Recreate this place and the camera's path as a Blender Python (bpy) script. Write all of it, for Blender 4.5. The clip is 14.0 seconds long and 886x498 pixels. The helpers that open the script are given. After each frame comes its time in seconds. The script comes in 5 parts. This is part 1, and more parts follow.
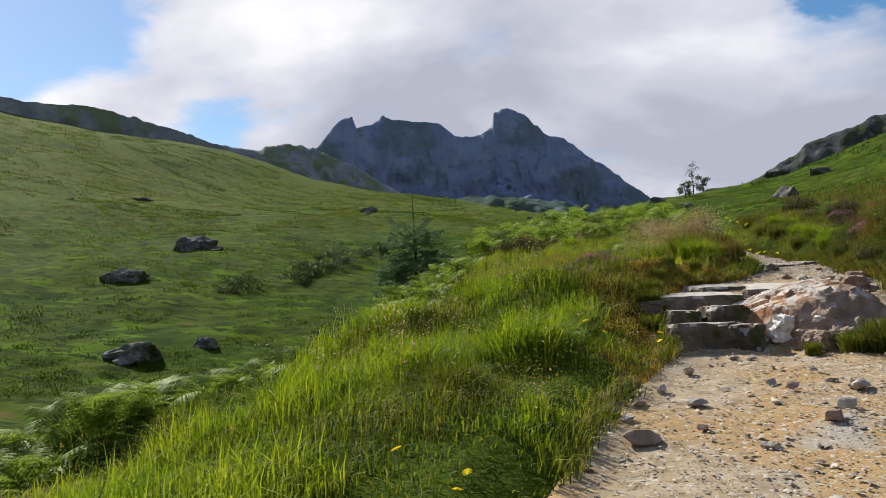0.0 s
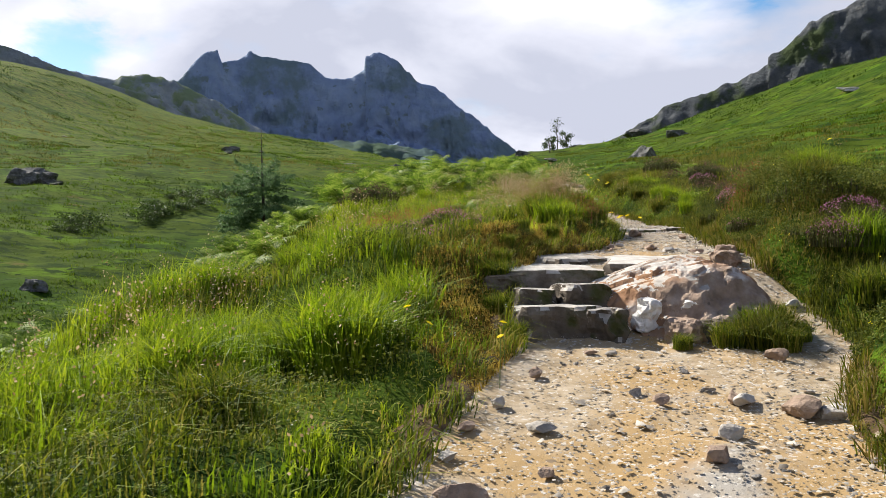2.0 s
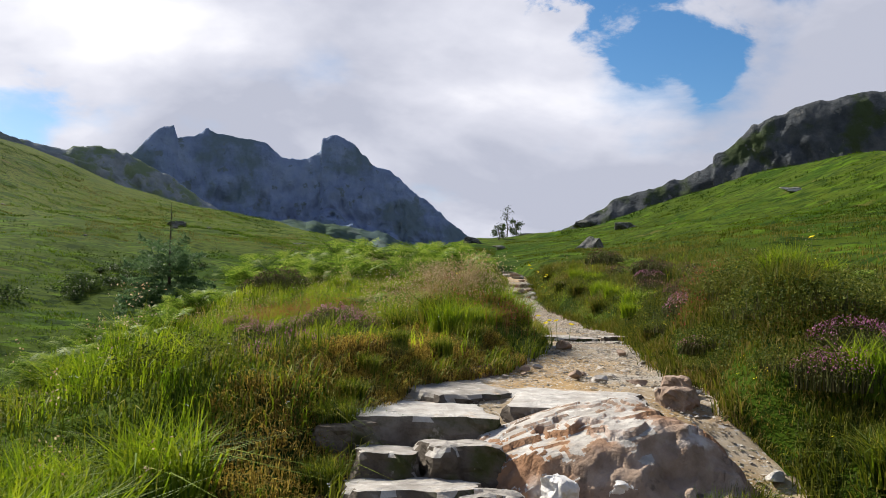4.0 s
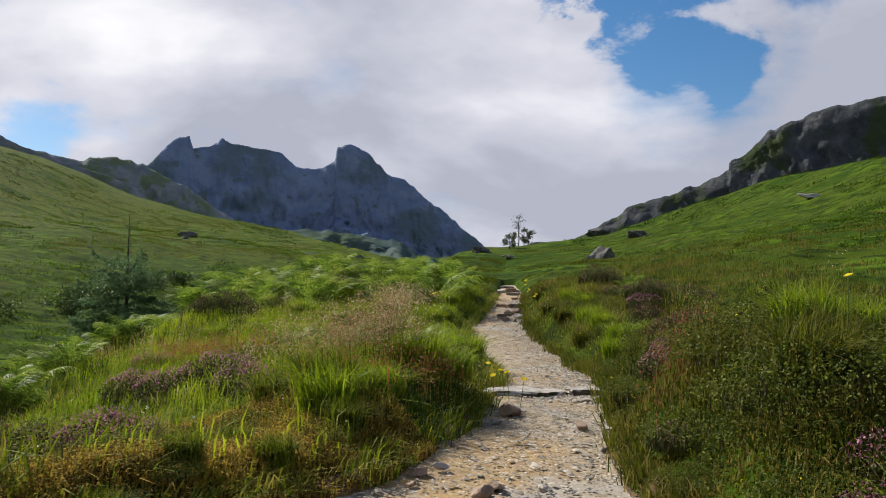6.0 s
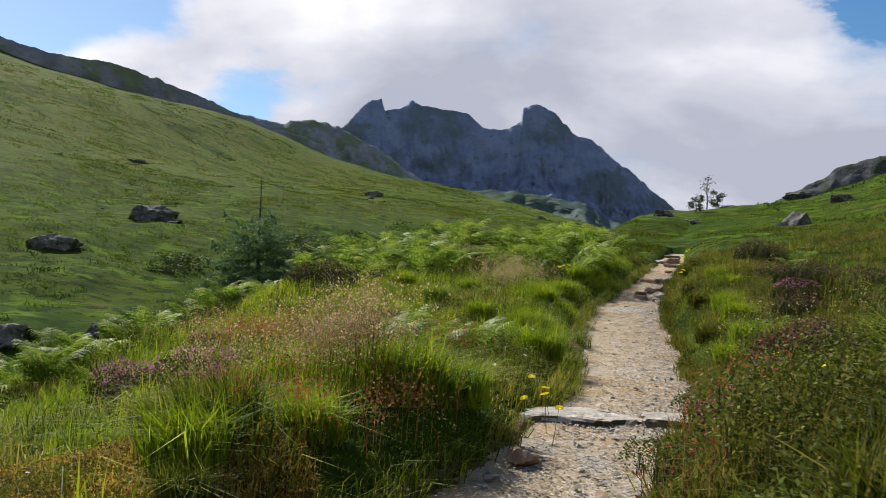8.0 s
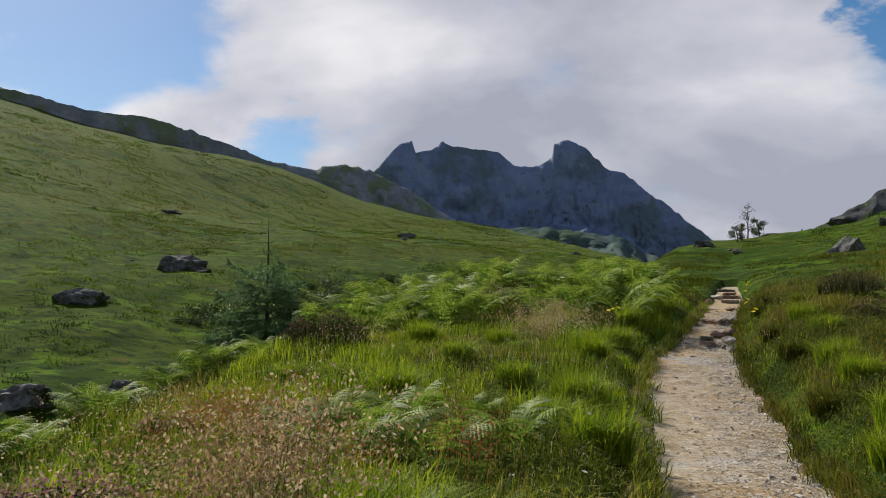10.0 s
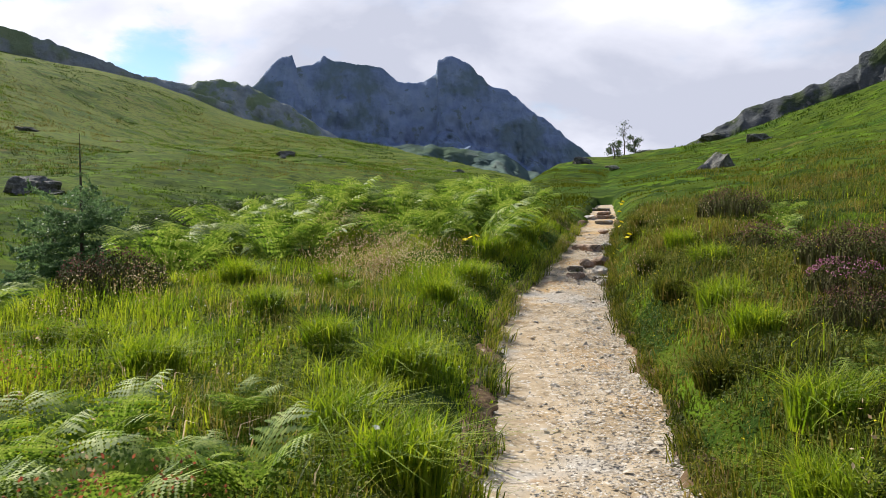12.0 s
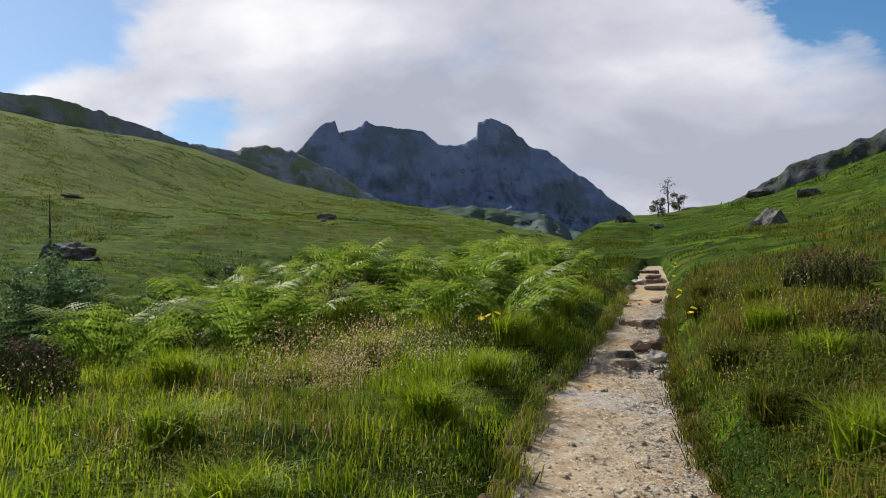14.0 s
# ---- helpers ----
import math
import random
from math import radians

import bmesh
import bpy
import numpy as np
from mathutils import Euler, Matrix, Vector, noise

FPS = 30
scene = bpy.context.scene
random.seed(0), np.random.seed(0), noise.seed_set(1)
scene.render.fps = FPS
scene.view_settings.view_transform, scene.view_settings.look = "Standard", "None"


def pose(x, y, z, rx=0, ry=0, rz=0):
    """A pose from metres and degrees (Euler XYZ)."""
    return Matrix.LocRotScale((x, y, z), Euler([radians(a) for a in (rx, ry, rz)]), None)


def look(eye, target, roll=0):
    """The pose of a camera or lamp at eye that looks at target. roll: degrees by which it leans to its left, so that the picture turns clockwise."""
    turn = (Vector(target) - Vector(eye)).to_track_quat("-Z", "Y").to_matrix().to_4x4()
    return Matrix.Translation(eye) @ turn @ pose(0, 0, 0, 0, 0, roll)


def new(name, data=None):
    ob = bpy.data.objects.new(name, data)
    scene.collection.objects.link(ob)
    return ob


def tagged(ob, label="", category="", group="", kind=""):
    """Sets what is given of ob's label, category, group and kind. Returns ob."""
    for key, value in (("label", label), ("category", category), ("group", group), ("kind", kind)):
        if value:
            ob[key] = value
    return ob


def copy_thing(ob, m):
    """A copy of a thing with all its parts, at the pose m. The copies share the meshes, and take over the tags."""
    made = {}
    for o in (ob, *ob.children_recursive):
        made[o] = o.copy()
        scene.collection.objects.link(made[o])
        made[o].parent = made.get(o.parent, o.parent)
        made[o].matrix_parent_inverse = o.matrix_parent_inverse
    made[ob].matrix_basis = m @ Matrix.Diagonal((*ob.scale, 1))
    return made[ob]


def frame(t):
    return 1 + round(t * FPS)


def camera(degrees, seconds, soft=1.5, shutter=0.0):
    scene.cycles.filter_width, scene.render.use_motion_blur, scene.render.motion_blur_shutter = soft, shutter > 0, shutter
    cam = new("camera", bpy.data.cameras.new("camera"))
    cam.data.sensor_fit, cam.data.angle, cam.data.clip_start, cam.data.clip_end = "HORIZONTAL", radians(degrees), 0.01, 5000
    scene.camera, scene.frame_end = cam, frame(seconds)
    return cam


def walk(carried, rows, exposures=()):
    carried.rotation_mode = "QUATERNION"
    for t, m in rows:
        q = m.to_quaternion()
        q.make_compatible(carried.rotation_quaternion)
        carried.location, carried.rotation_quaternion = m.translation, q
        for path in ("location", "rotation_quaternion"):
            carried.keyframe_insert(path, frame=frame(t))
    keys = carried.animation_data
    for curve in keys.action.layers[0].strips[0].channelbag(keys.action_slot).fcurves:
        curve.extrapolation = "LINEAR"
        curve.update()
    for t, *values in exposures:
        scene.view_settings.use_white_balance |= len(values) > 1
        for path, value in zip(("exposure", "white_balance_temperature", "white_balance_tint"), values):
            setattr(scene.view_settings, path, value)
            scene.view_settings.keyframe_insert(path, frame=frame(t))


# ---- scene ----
# ---- camera ----
cam = camera(56.3, 14.0, soft=0.85, shutter=0.15)
PATH = [
    (0, (0.167, 0.279, 1.553), (0.127, 2.277, 1.63), -3.0),
    (0.5, (0.181, 0.73, 1.574), (0.059, 2.726, 1.627), -3.9),
    (1, (0.34, 1.091, 1.623), (0.459, 3.088, 1.64), -2.2),
    (1.5, (0.482, 1.471, 1.614), (0.628, 3.465, 1.601), -1.3),
    (2, (0.667, 1.923, 1.685), (0.943, 3.903, 1.622), -0.9),
    (2.5, (0.959, 2.533, 1.728), (1.243, 4.511, 1.649), -0.9),
    (3, (1.155, 3.069, 1.814), (1.547, 5.03, 1.779), 0.3),
    (3.2, (1.284, 3.271, 1.817), (1.697, 5.225, 1.933), 1.1),
    (5.3, (2.559, 5.48, 2.183), (2.922, 7.442, 2.33), 0.6),
    (5.5, (2.729, 5.66, 2.228), (3.093, 7.621, 2.378), 0.8),
    (6, (3.068, 6.139, 2.266), (3.422, 8.101, 2.425), 0.8),
    (6.5, (3.458, 6.515, 2.32), (3.844, 8.477, 2.333), 0.5),
    (7, (3.88, 6.981, 2.4), (4.221, 8.952, 2.426), 0.5),
    (7.5, (4.236, 7.423, 2.51), (4.427, 9.413, 2.563), 0.7),
    (8, (4.538, 7.906, 2.562), (4.452, 9.904, 2.614), 2.5),
    (8.2, (4.57, 8.145, 2.571), (4.431, 10.139, 2.634), 2.6),
    (10.3, (4.597, 10.626, 2.776), (4.426, 12.614, 2.923), 0.5),
    (10.5, (4.629, 10.816, 2.81), (4.463, 12.804, 2.946), 0.7),
    (11, (4.836, 11.349, 2.845), (4.85, 13.349, 2.858), 0.5),
    (11.5, (5.027, 11.94, 2.88), (5.069, 13.939, 2.891), -0.3),
    (12, (5.219, 12.497, 2.908), (5.322, 14.494, 2.856), -0.4),
    (12.5, (5.461, 13.14, 2.939), (5.55, 15.138, 2.961), 0.3),
    (13, (5.568, 13.751, 2.932), (5.67, 15.748, 2.974), 0.2),
    (13.5, (5.697, 14.453, 2.994), (5.703, 16.452, 3.021), -0.0),
    (14, (5.721, 15.077, 3.072), (5.724, 17.075, 3.168), -1.0),
]
walk(cam, [(t, look(eye, target, roll)) for t, eye, target, roll in PATH],
     exposures=((0, 0.68), (0.5, 0.6), (1.0, 0.72), (1.5, 0.9), (2.5, 1.22), (3.2, 0.95), (5.3, 0.78), (5.5, 0.78), (6.0, 0.62), (6.5, 0.95), (7, 0.95), (7.5, 0.78), (8.2, 0.7), (10.3, 0.36), (10.5, 0.38), (11, 0.66), (11.5, 0.74), (12, 1.08), (12.5, 0.95), (13, 0.75), (13.5, 0.85), (14, 0.6)))
# ---- light ----
SUN_AZ, SUN_EL = radians(-38), radians(40)      # azimuth from straight ahead (+y), minus: to the left
sun_dir = Vector((math.sin(SUN_AZ) * math.cos(SUN_EL), math.cos(SUN_AZ) * math.cos(SUN_EL), math.sin(SUN_EL)))
sun = new("sun", bpy.data.lights.new("sun", "SUN"))
sun.data.energy, sun.data.angle, sun.data.color = 5.0, radians(0.6), (1.0, 0.94, 0.83)
sun.matrix_world = look((0, 0, 50), Vector((0, 0, 50)) - sun_dir)


def sky_world():
    w = bpy.data.worlds.new("sky")
    scene.world = w
    w.use_nodes = True
    nt = w.node_tree
    nt.nodes.clear()
    N = nt.nodes.new

    def val(socket, v):
        if hasattr(v, "is_output"):
            nt.links.new(v, socket)
        else:
            socket.default_value = v

    def maths(op, a, b=0.0, c=0.0, clamp=False):
        n = N("ShaderNodeMath")
        n.operation, n.use_clamp = op, clamp
        for i, v in enumerate((a, b, c)):
            val(n.inputs[i], v)
        return n.outputs[0]

    sky = N("ShaderNodeTexSky")
    sky.sky_type, sky.sun_disc = "NISHITA", False
    sky.sun_elevation, sky.sun_rotation = SUN_EL, SUN_AZ
    sky.altitude, sky.dust_density, sky.ozone_density = 300, 0.6, 1.6
    co = N("ShaderNodeTexCoord").outputs["Generated"]
    sep = N("ShaderNodeSeparateXYZ")
    nt.links.new(co, sep.inputs[0])
    # the cloud sheet, seen in perspective
    up = maths("ADD", maths("MAXIMUM", sep.outputs[2], 0.0), 0.35)
    com = N("ShaderNodeCombineXYZ")
    nt.links.new(maths("DIVIDE", sep.outputs[0], up), com.inputs[0])
    nt.links.new(maths("DIVIDE", sep.outputs[1], up), com.inputs[1])

    def fbm(scale, detail, rough, offset, distortion=0.0):
        m = N("ShaderNodeMapping")
        m.inputs["Location"].default_value = offset
        nt.links.new(com.outputs[0], m.inputs[0])
        n = N("ShaderNodeTexNoise")
        n.inputs["Scale"].default_value, n.inputs["Detail"].default_value = scale, detail
        n.inputs["Roughness"].default_value, n.inputs["Distortion"].default_value = rough, distortion
        nt.links.new(m.outputs[0], n.inputs["Vector"])
        return n.outputs[0]

    def gap(az, el, spread, depth):
        """A clear patch of sky round one direction."""
        d = N("ShaderNodeVectorMath")
        d.operation = "DISTANCE"
        nt.links.new(co, d.inputs[0])
        a, e = radians(az), radians(el)
        d.inputs[1].default_value = (math.sin(a) * math.cos(e), math.cos(a) * math.cos(e), math.sin(e))
        r = N("ShaderNodeMapRange")
        r.interpolation_type = "SMOOTHERSTEP"
        r.inputs["From Min"].default_value, r.inputs["From Max"].default_value = 0.0, spread
        r.inputs["To Min"].default_value, r.inputs["To Max"].default_value = depth, 0.0
        nt.links.new(maths("ADD", d.outputs["Value"], ragged), r.inputs["Value"])
        return r.outputs[0]

    ragged = maths("MULTIPLY", maths("SUBTRACT", fbm(4.5, 9.0, 0.6, (5.0, 2.0, 0.0), 0.3), 0.5), 0.17)
    cover = fbm(2.3, 8.0, 0.52, (0.3, 0.1, 0.0), 0.15)
    cover = maths("ADD", cover, 0.20)
    # broken cloud low down, open sky towards the zenith where the sun stands
    high = N("ShaderNodeMapRange")
    high.interpolation_type = "SMOOTHSTEP"
    high.inputs["From Min"].default_value, high.inputs["From Max"].default_value = 0.42, 0.75
    high.inputs["To Min"].default_value, high.inputs["To Max"].default_value = 0.0, 0.30
    nt.links.new(sep.outputs[2], high.inputs["Value"])
    cover = maths("SUBTRACT", cover, high.outputs[0])
    for g in ((-27, 19, 0.20, 0.40), (-16, 11.5, 0.10, 0.34), (-36, 14, 0.22, 0.30), (18, 22.5, 0.06, 0.4), (22, 20.5, 0.065, 0.42), (26, 18, 0.07, 0.42), (29.5, 15.5, 0.06, 0.40), (33, 24, 0.13, 0.36), (24, 25, 0.09, 0.38), (28, 22, 0.09, 0.38), (23.5, 21.5, 0.12, 0.40)):
        cover = maths("SUBTRACT", cover, gap(*g))
    for g in ((-25, 10, 0.07, 0.22), (-13, 9.5, 0.045, 0.2)):
        cover = maths("ADD", cover, gap(*g))
    mask = N("ShaderNodeMapRange")
    mask.interpolation_type = "SMOOTHSTEP"
    mask.inputs["From Min"].default_value, mask.inputs["From Max"].default_value = 0.37, 0.64
    nt.links.new(cover, mask.inputs["Value"])
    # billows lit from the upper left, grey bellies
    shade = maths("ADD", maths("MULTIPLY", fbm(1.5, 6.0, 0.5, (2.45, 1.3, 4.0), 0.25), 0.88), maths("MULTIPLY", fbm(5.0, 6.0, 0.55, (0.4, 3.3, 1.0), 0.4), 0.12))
    # clouds on the sun's side are the brighter
    glow = N("ShaderNodeVectorMath")
    glow.operation = "DOT_PRODUCT"
    nt.links.new(co, glow.inputs[0])
    glow.inputs[1].default_value = sun_dir
    shade = maths("ADD", shade, maths("MULTIPLY", maths("SUBTRACT", glow.outputs["Value"], 0.72), 0.45))
    tone = N("ShaderNodeValToRGB")
    tone.color_ramp.elements[0].position, tone.color_ramp.elements[0].color = 0.40, (0.43, 0.45, 0.54, 1)
    tone.color_ramp.elements[1].position, tone.color_ramp.elements[1].color = 0.66, (0.97, 0.96, 0.99, 1)
    mid = tone.color_ramp.elements.new(0.53)
    mid.color = (0.64, 0.65, 0.73, 1)
    nt.links.new(shade, tone.inputs[0])
    rich = N("ShaderNodeHueSaturation")
    rich.inputs["Saturation"].default_value = 1.35
    nt.links.new(sky.outputs[0], rich.inputs["Color"])
    blue = N("ShaderNodeBackground")
    nt.links.new(rich.outputs[0], blue.inputs[0])
    blue.inputs[1].default_value = 0.068
    cloud = N("ShaderNodeBackground")
    nt.links.new(tone.outputs[0], cloud.inputs[0])
    cloud.inputs[1].default_value = 0.69
    mix = N("ShaderNodeMixShader")
    nt.links.new(mask.outputs[0], mix.inputs[0])
    nt.links.new(blue.outputs[0], mix.inputs[1])
    nt.links.new(cloud.outputs[0], mix.inputs[2])
    out = N("ShaderNodeOutputWorld")
    nt.links.new(mix.outputs[0], out.inputs[0])


sky_world()

# ---- materials ----


def material(name, ramp, scale=3.0, rough=0.9, bump=0.0, bump_scale=40.0, stretch=(1, 1, 1), spots=None, island=0.0, random=0.0,
             translucent=0.0, detail=8.0, spec=0.2, zone=None):
    """A rough natural surface: a ramp of colours over noise at one size, fine relief at another.
    spots: (scale, low, high, colour) patches of another colour; island/random: how far pieces differ;
    zone: (from, to, raggedness, colour) a colour, for growth and sunlight, that takes over along y."""
    m = bpy.data.materials.new(name)
    m.use_nodes = True
    nt = m.node_tree
    N, link = nt.nodes.new, nt.links.new
    bsdf = nt.nodes["Principled BSDF"]
    bsdf.inputs["Roughness"].default_value = rough
    bsdf.inputs["Specular IOR Level"].default_value = spec
    co = N("ShaderNodeTexCoord").outputs["Object"]
    mp = N("ShaderNodeMapping")
    mp.inputs["Scale"].default_value = stretch
    link(co, mp.inputs[0])

    def tex(s, d=detail, r=0.6, offset=None):
        n = N("ShaderNodeTexNoise")
        n.inputs["Scale"].default_value, n.inputs["Detail"].default_value, n.inputs["Roughness"].default_value = s, d, r
        link(mp.outputs[0], n.inputs["Vector"])
        return n.outputs[0]

    fac = tex(scale)
    if island or random:
        src = N("ShaderNodeNewGeometry").outputs["Random Per Island"] if island else N("ShaderNodeObjectInfo").outputs["Random"]
        k = N("ShaderNodeMath")
        k.operation = "MULTIPLY_ADD"
        link(src, k.inputs[0])
        k.inputs[1].default_value = island or random
        k.inputs[2].default_value = -0.5 * (island or random)
        a = N("ShaderNodeMath")
        link(fac, a.inputs[0])
        link(k.outputs[0], a.inputs[1])
        fac = a.outputs[0]
    cr = N("ShaderNodeValToRGB")
    els = cr.color_ramp.elements
    for i, c in enumerate(ramp):
        p = 0.28 + 0.44 * i / max(1, len(ramp) - 1)
        e = els[i] if i < 2 else els.new(p)
        e.position, e.color = p, (*c, 1)
    link(fac, cr.inputs[0])
    col = cr.outputs[0]
    if zone:
        sp = N("ShaderNodeSeparateXYZ")
        link(co, sp.inputs[0])
        rag = N("ShaderNodeMath")
        rag.operation = "MULTIPLY_ADD"
        link(tex(0.035, 8.0, 0.62), rag.inputs[0])
        rag.inputs[1].default_value = zone[2]
        link(sp.outputs[1], rag.inputs[2])
        zr = N("ShaderNodeMapRange")
        zr.interpolation_type = "SMOOTHSTEP"
        zr.inputs["From Min"].default_value, zr.inputs["From Max"].default_value = zone[0] + zone[2] / 2, zone[1] + zone[2] / 2
        zr.inputs["To Max"].default_value = 0.6
        link(rag.outputs[0], zr.inputs["Value"])
        zm = N("ShaderNodeMix")
        zm.data_type = "RGBA"
        link(zr.outputs[0], zm.inputs[0])
        link(col, zm.inputs[6])
        zm.inputs[7].default_value = (*zone[3], 1)
        col = zm.outputs[2]
    for s in (spots or ()):
        mr = N("ShaderNodeMapRange")
        mr.interpolation_type = "SMOOTHSTEP"
        mr.inputs["From Min"].default_value, mr.inputs["From Max"].default_value = s[1], s[2]
        link(tex(s[0], 5.0, 0.55), mr.inputs["Value"])
        mx = N("ShaderNodeMix")
        mx.data_type = "RGBA"
        link(mr.outputs[0], mx.inputs[0])
        link(col, mx.inputs[6])
        mx.inputs[7].default_value = (*s[3], 1)
        col = mx.outputs[2]
    link(col, bsdf.inputs["Base Color"])
    if bump:
        b = N("ShaderNodeBump")
        b.inputs["Strength"].default_value, b.inputs["Distance"].default_value = bump, 0.5 / bump_scale
        link(tex(bump_scale, 6.0, 0.65), b.inputs["Height"])
        link(b.outputs[0], bsdf.inputs["Normal"])
    if translucent:
        tr = N("ShaderNodeBsdfTranslucent")
        link(col, tr.inputs[0])
        ms = N("ShaderNodeMixShader")
        ms.inputs[0].default_value = translucent
        link(bsdf.outputs[0], ms.inputs[1])
        link(tr.outputs[0], ms.inputs[2])
        link(ms.outputs[0], nt.nodes["Material Output"].inputs["Surface"])
    return m


# zone: straw growth uphill, paler so its colour also stands in for sunlight
TURF = material("turf", [(0.020, 0.036, 0.003), (0.038, 0.062, 0.005), (0.062, 0.088, 0.007)], 0.5, bump=0.45, bump_scale=1.6, spec=0.03, rough=1.0, stretch=(0.6, 1.1, 1), zone=(70, 300, 260, (0.104, 0.122, 0.017)),
                spots=[(0.09, 0.50, 0.62, (0.025, 0.054, 0.004)), (0.45, 0.54, 0.62, (0.062, 0.110, 0.006)), (0.8, 0.53, 0.60, (0.016, 0.034, 0.004)),
                       (0.25, 0.63, 0.70, (0.080, 0.072, 0.020)), (1.6, 0.57, 0.64, (0.014, 0.030, 0.004))])
EARTH = material("bank_earth", [(0.05, 0.032, 0.018), (0.11, 0.072, 0.040), (0.19, 0.125, 0.072)], 6, bump=1.0, bump_scale=30, spec=0.08,
                 spots=[(3.0, 0.55, 0.66, (0.035, 0.045, 0.010)), (14, 0.62, 0.70, (0.27, 0.22, 0.17))])
SOIL_PATH = material("path_grit", [(0.19, 0.138, 0.082), (0.30, 0.236, 0.155), (0.385, 0.325, 0.248)], 6, bump=0.6, bump_scale=90, spec=0.1,
                     spots=[(0.6, 0.48, 0.60, (0.31, 0.210, 0.100)), (1.7, 0.58, 0.72, (0.27, 0.170, 0.085)), (0.9, 0.56, 0.68, (0.30, 0.275, 0.24)), (26, 0.57, 0.66, (0.43, 0.40, 0.355)), (11, 0.62, 0.7, (0.18, 0.135, 0.09))])
# broken stone, dark enough to put the step fronts' shade into its colour
BROKEN_SHADE_ROCK = material("broken_stone_face", [(0.055, 0.045, 0.036), (0.12, 0.10, 0.08), (0.22, 0.19, 0.16)], 6, bump=1.0, bump_scale=20, random=0.2, spec=0.1,
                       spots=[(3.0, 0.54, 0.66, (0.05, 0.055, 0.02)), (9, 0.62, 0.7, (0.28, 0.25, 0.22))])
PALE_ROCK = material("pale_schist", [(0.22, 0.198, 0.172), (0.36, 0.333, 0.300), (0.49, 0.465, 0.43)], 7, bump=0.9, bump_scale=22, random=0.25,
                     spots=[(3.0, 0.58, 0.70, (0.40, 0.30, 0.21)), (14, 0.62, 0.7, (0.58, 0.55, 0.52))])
WHITE_ROCK = material("quartz_rock", [(0.45, 0.42, 0.40), (0.62, 0.6, 0.58), (0.75, 0.73, 0.71)], 8, bump=0.8, bump_scale=25, spots=[(4, 0.6, 0.7, (0.4, 0.28, 0.2))])
RUST_ROCK = material("rusty_schist", [(0.17, 0.118, 0.085), (0.29, 0.215, 0.165), (0.42, 0.35, 0.30)], 5, bump=0.9, bump_scale=18, spec=0.1,
                     spots=[(2.2, 0.55, 0.64, (0.50, 0.455, 0.42)), (1.5, 0.50, 0.64, (0.27, 0.15, 0.085)), (7, 0.62, 0.72, (0.12, 0.09, 0.07))])
DARK_ROCK = material("dark_boulder_rock", [(0.050, 0.050, 0.050), (0.105, 0.104, 0.10), (0.20, 0.198, 0.188)], 2.5, bump=1.0, bump_scale=6, random=0.2, spec=0.1,
                     spots=[(4, 0.58, 0.68, (0.2, 0.2, 0.18)), (1.1, 0.55, 0.66, (0.04, 0.05, 0.018))])
# pale blue tone puts the distance haze into the rock's own colour
HAZY_MOUNTAIN_ROCK = material("mountain_rock", [(0.135, 0.180, 0.285), (0.185, 0.245, 0.375), (0.235, 0.295, 0.405)], 0.03, bump=1.0, bump_scale=0.06, spec=0.05,
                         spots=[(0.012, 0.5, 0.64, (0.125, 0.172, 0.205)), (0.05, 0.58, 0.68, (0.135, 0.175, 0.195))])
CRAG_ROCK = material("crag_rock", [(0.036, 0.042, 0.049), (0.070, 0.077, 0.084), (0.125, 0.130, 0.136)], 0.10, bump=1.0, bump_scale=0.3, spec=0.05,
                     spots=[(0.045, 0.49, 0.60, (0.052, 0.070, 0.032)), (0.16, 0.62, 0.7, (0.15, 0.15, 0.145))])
# rock and grass both lightened and blued to imitate haze over the ridges
HAZY_GRASSY_CRAG = material("grassy_crag", [(0.140, 0.165, 0.190), (0.205, 0.232, 0.242), (0.29, 0.31, 0.31)], 0.08, bump=1.0, bump_scale=0.25, spec=0.05,
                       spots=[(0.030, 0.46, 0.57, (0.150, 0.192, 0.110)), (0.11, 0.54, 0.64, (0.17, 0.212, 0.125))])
# moor green with haze painted in as extra blue
HAZY_FAR_MOOR = material("far_moor", [(0.060, 0.092, 0.095), (0.078, 0.115, 0.100), (0.105, 0.135, 0.120)], 0.025, bump=0.6, bump_scale=0.08, spec=0.02,
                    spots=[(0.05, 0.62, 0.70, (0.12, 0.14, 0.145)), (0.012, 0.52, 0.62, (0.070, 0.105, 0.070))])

# ---- numeric noise ----
LATTICE = np.random.RandomState(7).rand(256, 256)


def vnoise(x, y):
    x, y = np.asarray(x, float), np.asarray(y, float)
    xi, yi = np.floor(x).astype(int), np.floor(y).astype(int)
    fx, fy = x - xi, y - yi
    fx, fy = fx * fx * (3 - 2 * fx), fy * fy * (3 - 2 * fy)
    a, b = LATTICE[xi % 256, yi % 256], LATTICE[(xi + 1) % 256, yi % 256]
    c, d = LATTICE[xi % 256, (yi + 1) % 256], LATTICE[(xi + 1) % 256, (yi + 1) % 256]
    return (a * (1 - fx) + b * fx) * (1 - fy) + (c * (1 - fx) + d * fx) * fy - 0.5


def fnoise(x, y, octaves=4, gain=0.5):
    total, amp = 0.0, 1.0
    for i in range(octaves):
        total = total + amp * vnoise(x * 2 ** i + 17.3 * i, y * 2 ** i + 5.1 * i)
        amp *= gain
    return total


def smooth(a, b, x):
    t = np.clip((np.asarray(x, float) - a) / (b - a), 0, 1)
    return t * t * (3 - 2 * t)


def softplus(x, k):
    return k * np.logaddexp(0, np.asarray(x, float) / k)


def smax(a, b, k):
    return k * np.logaddexp(a / k, b / k)


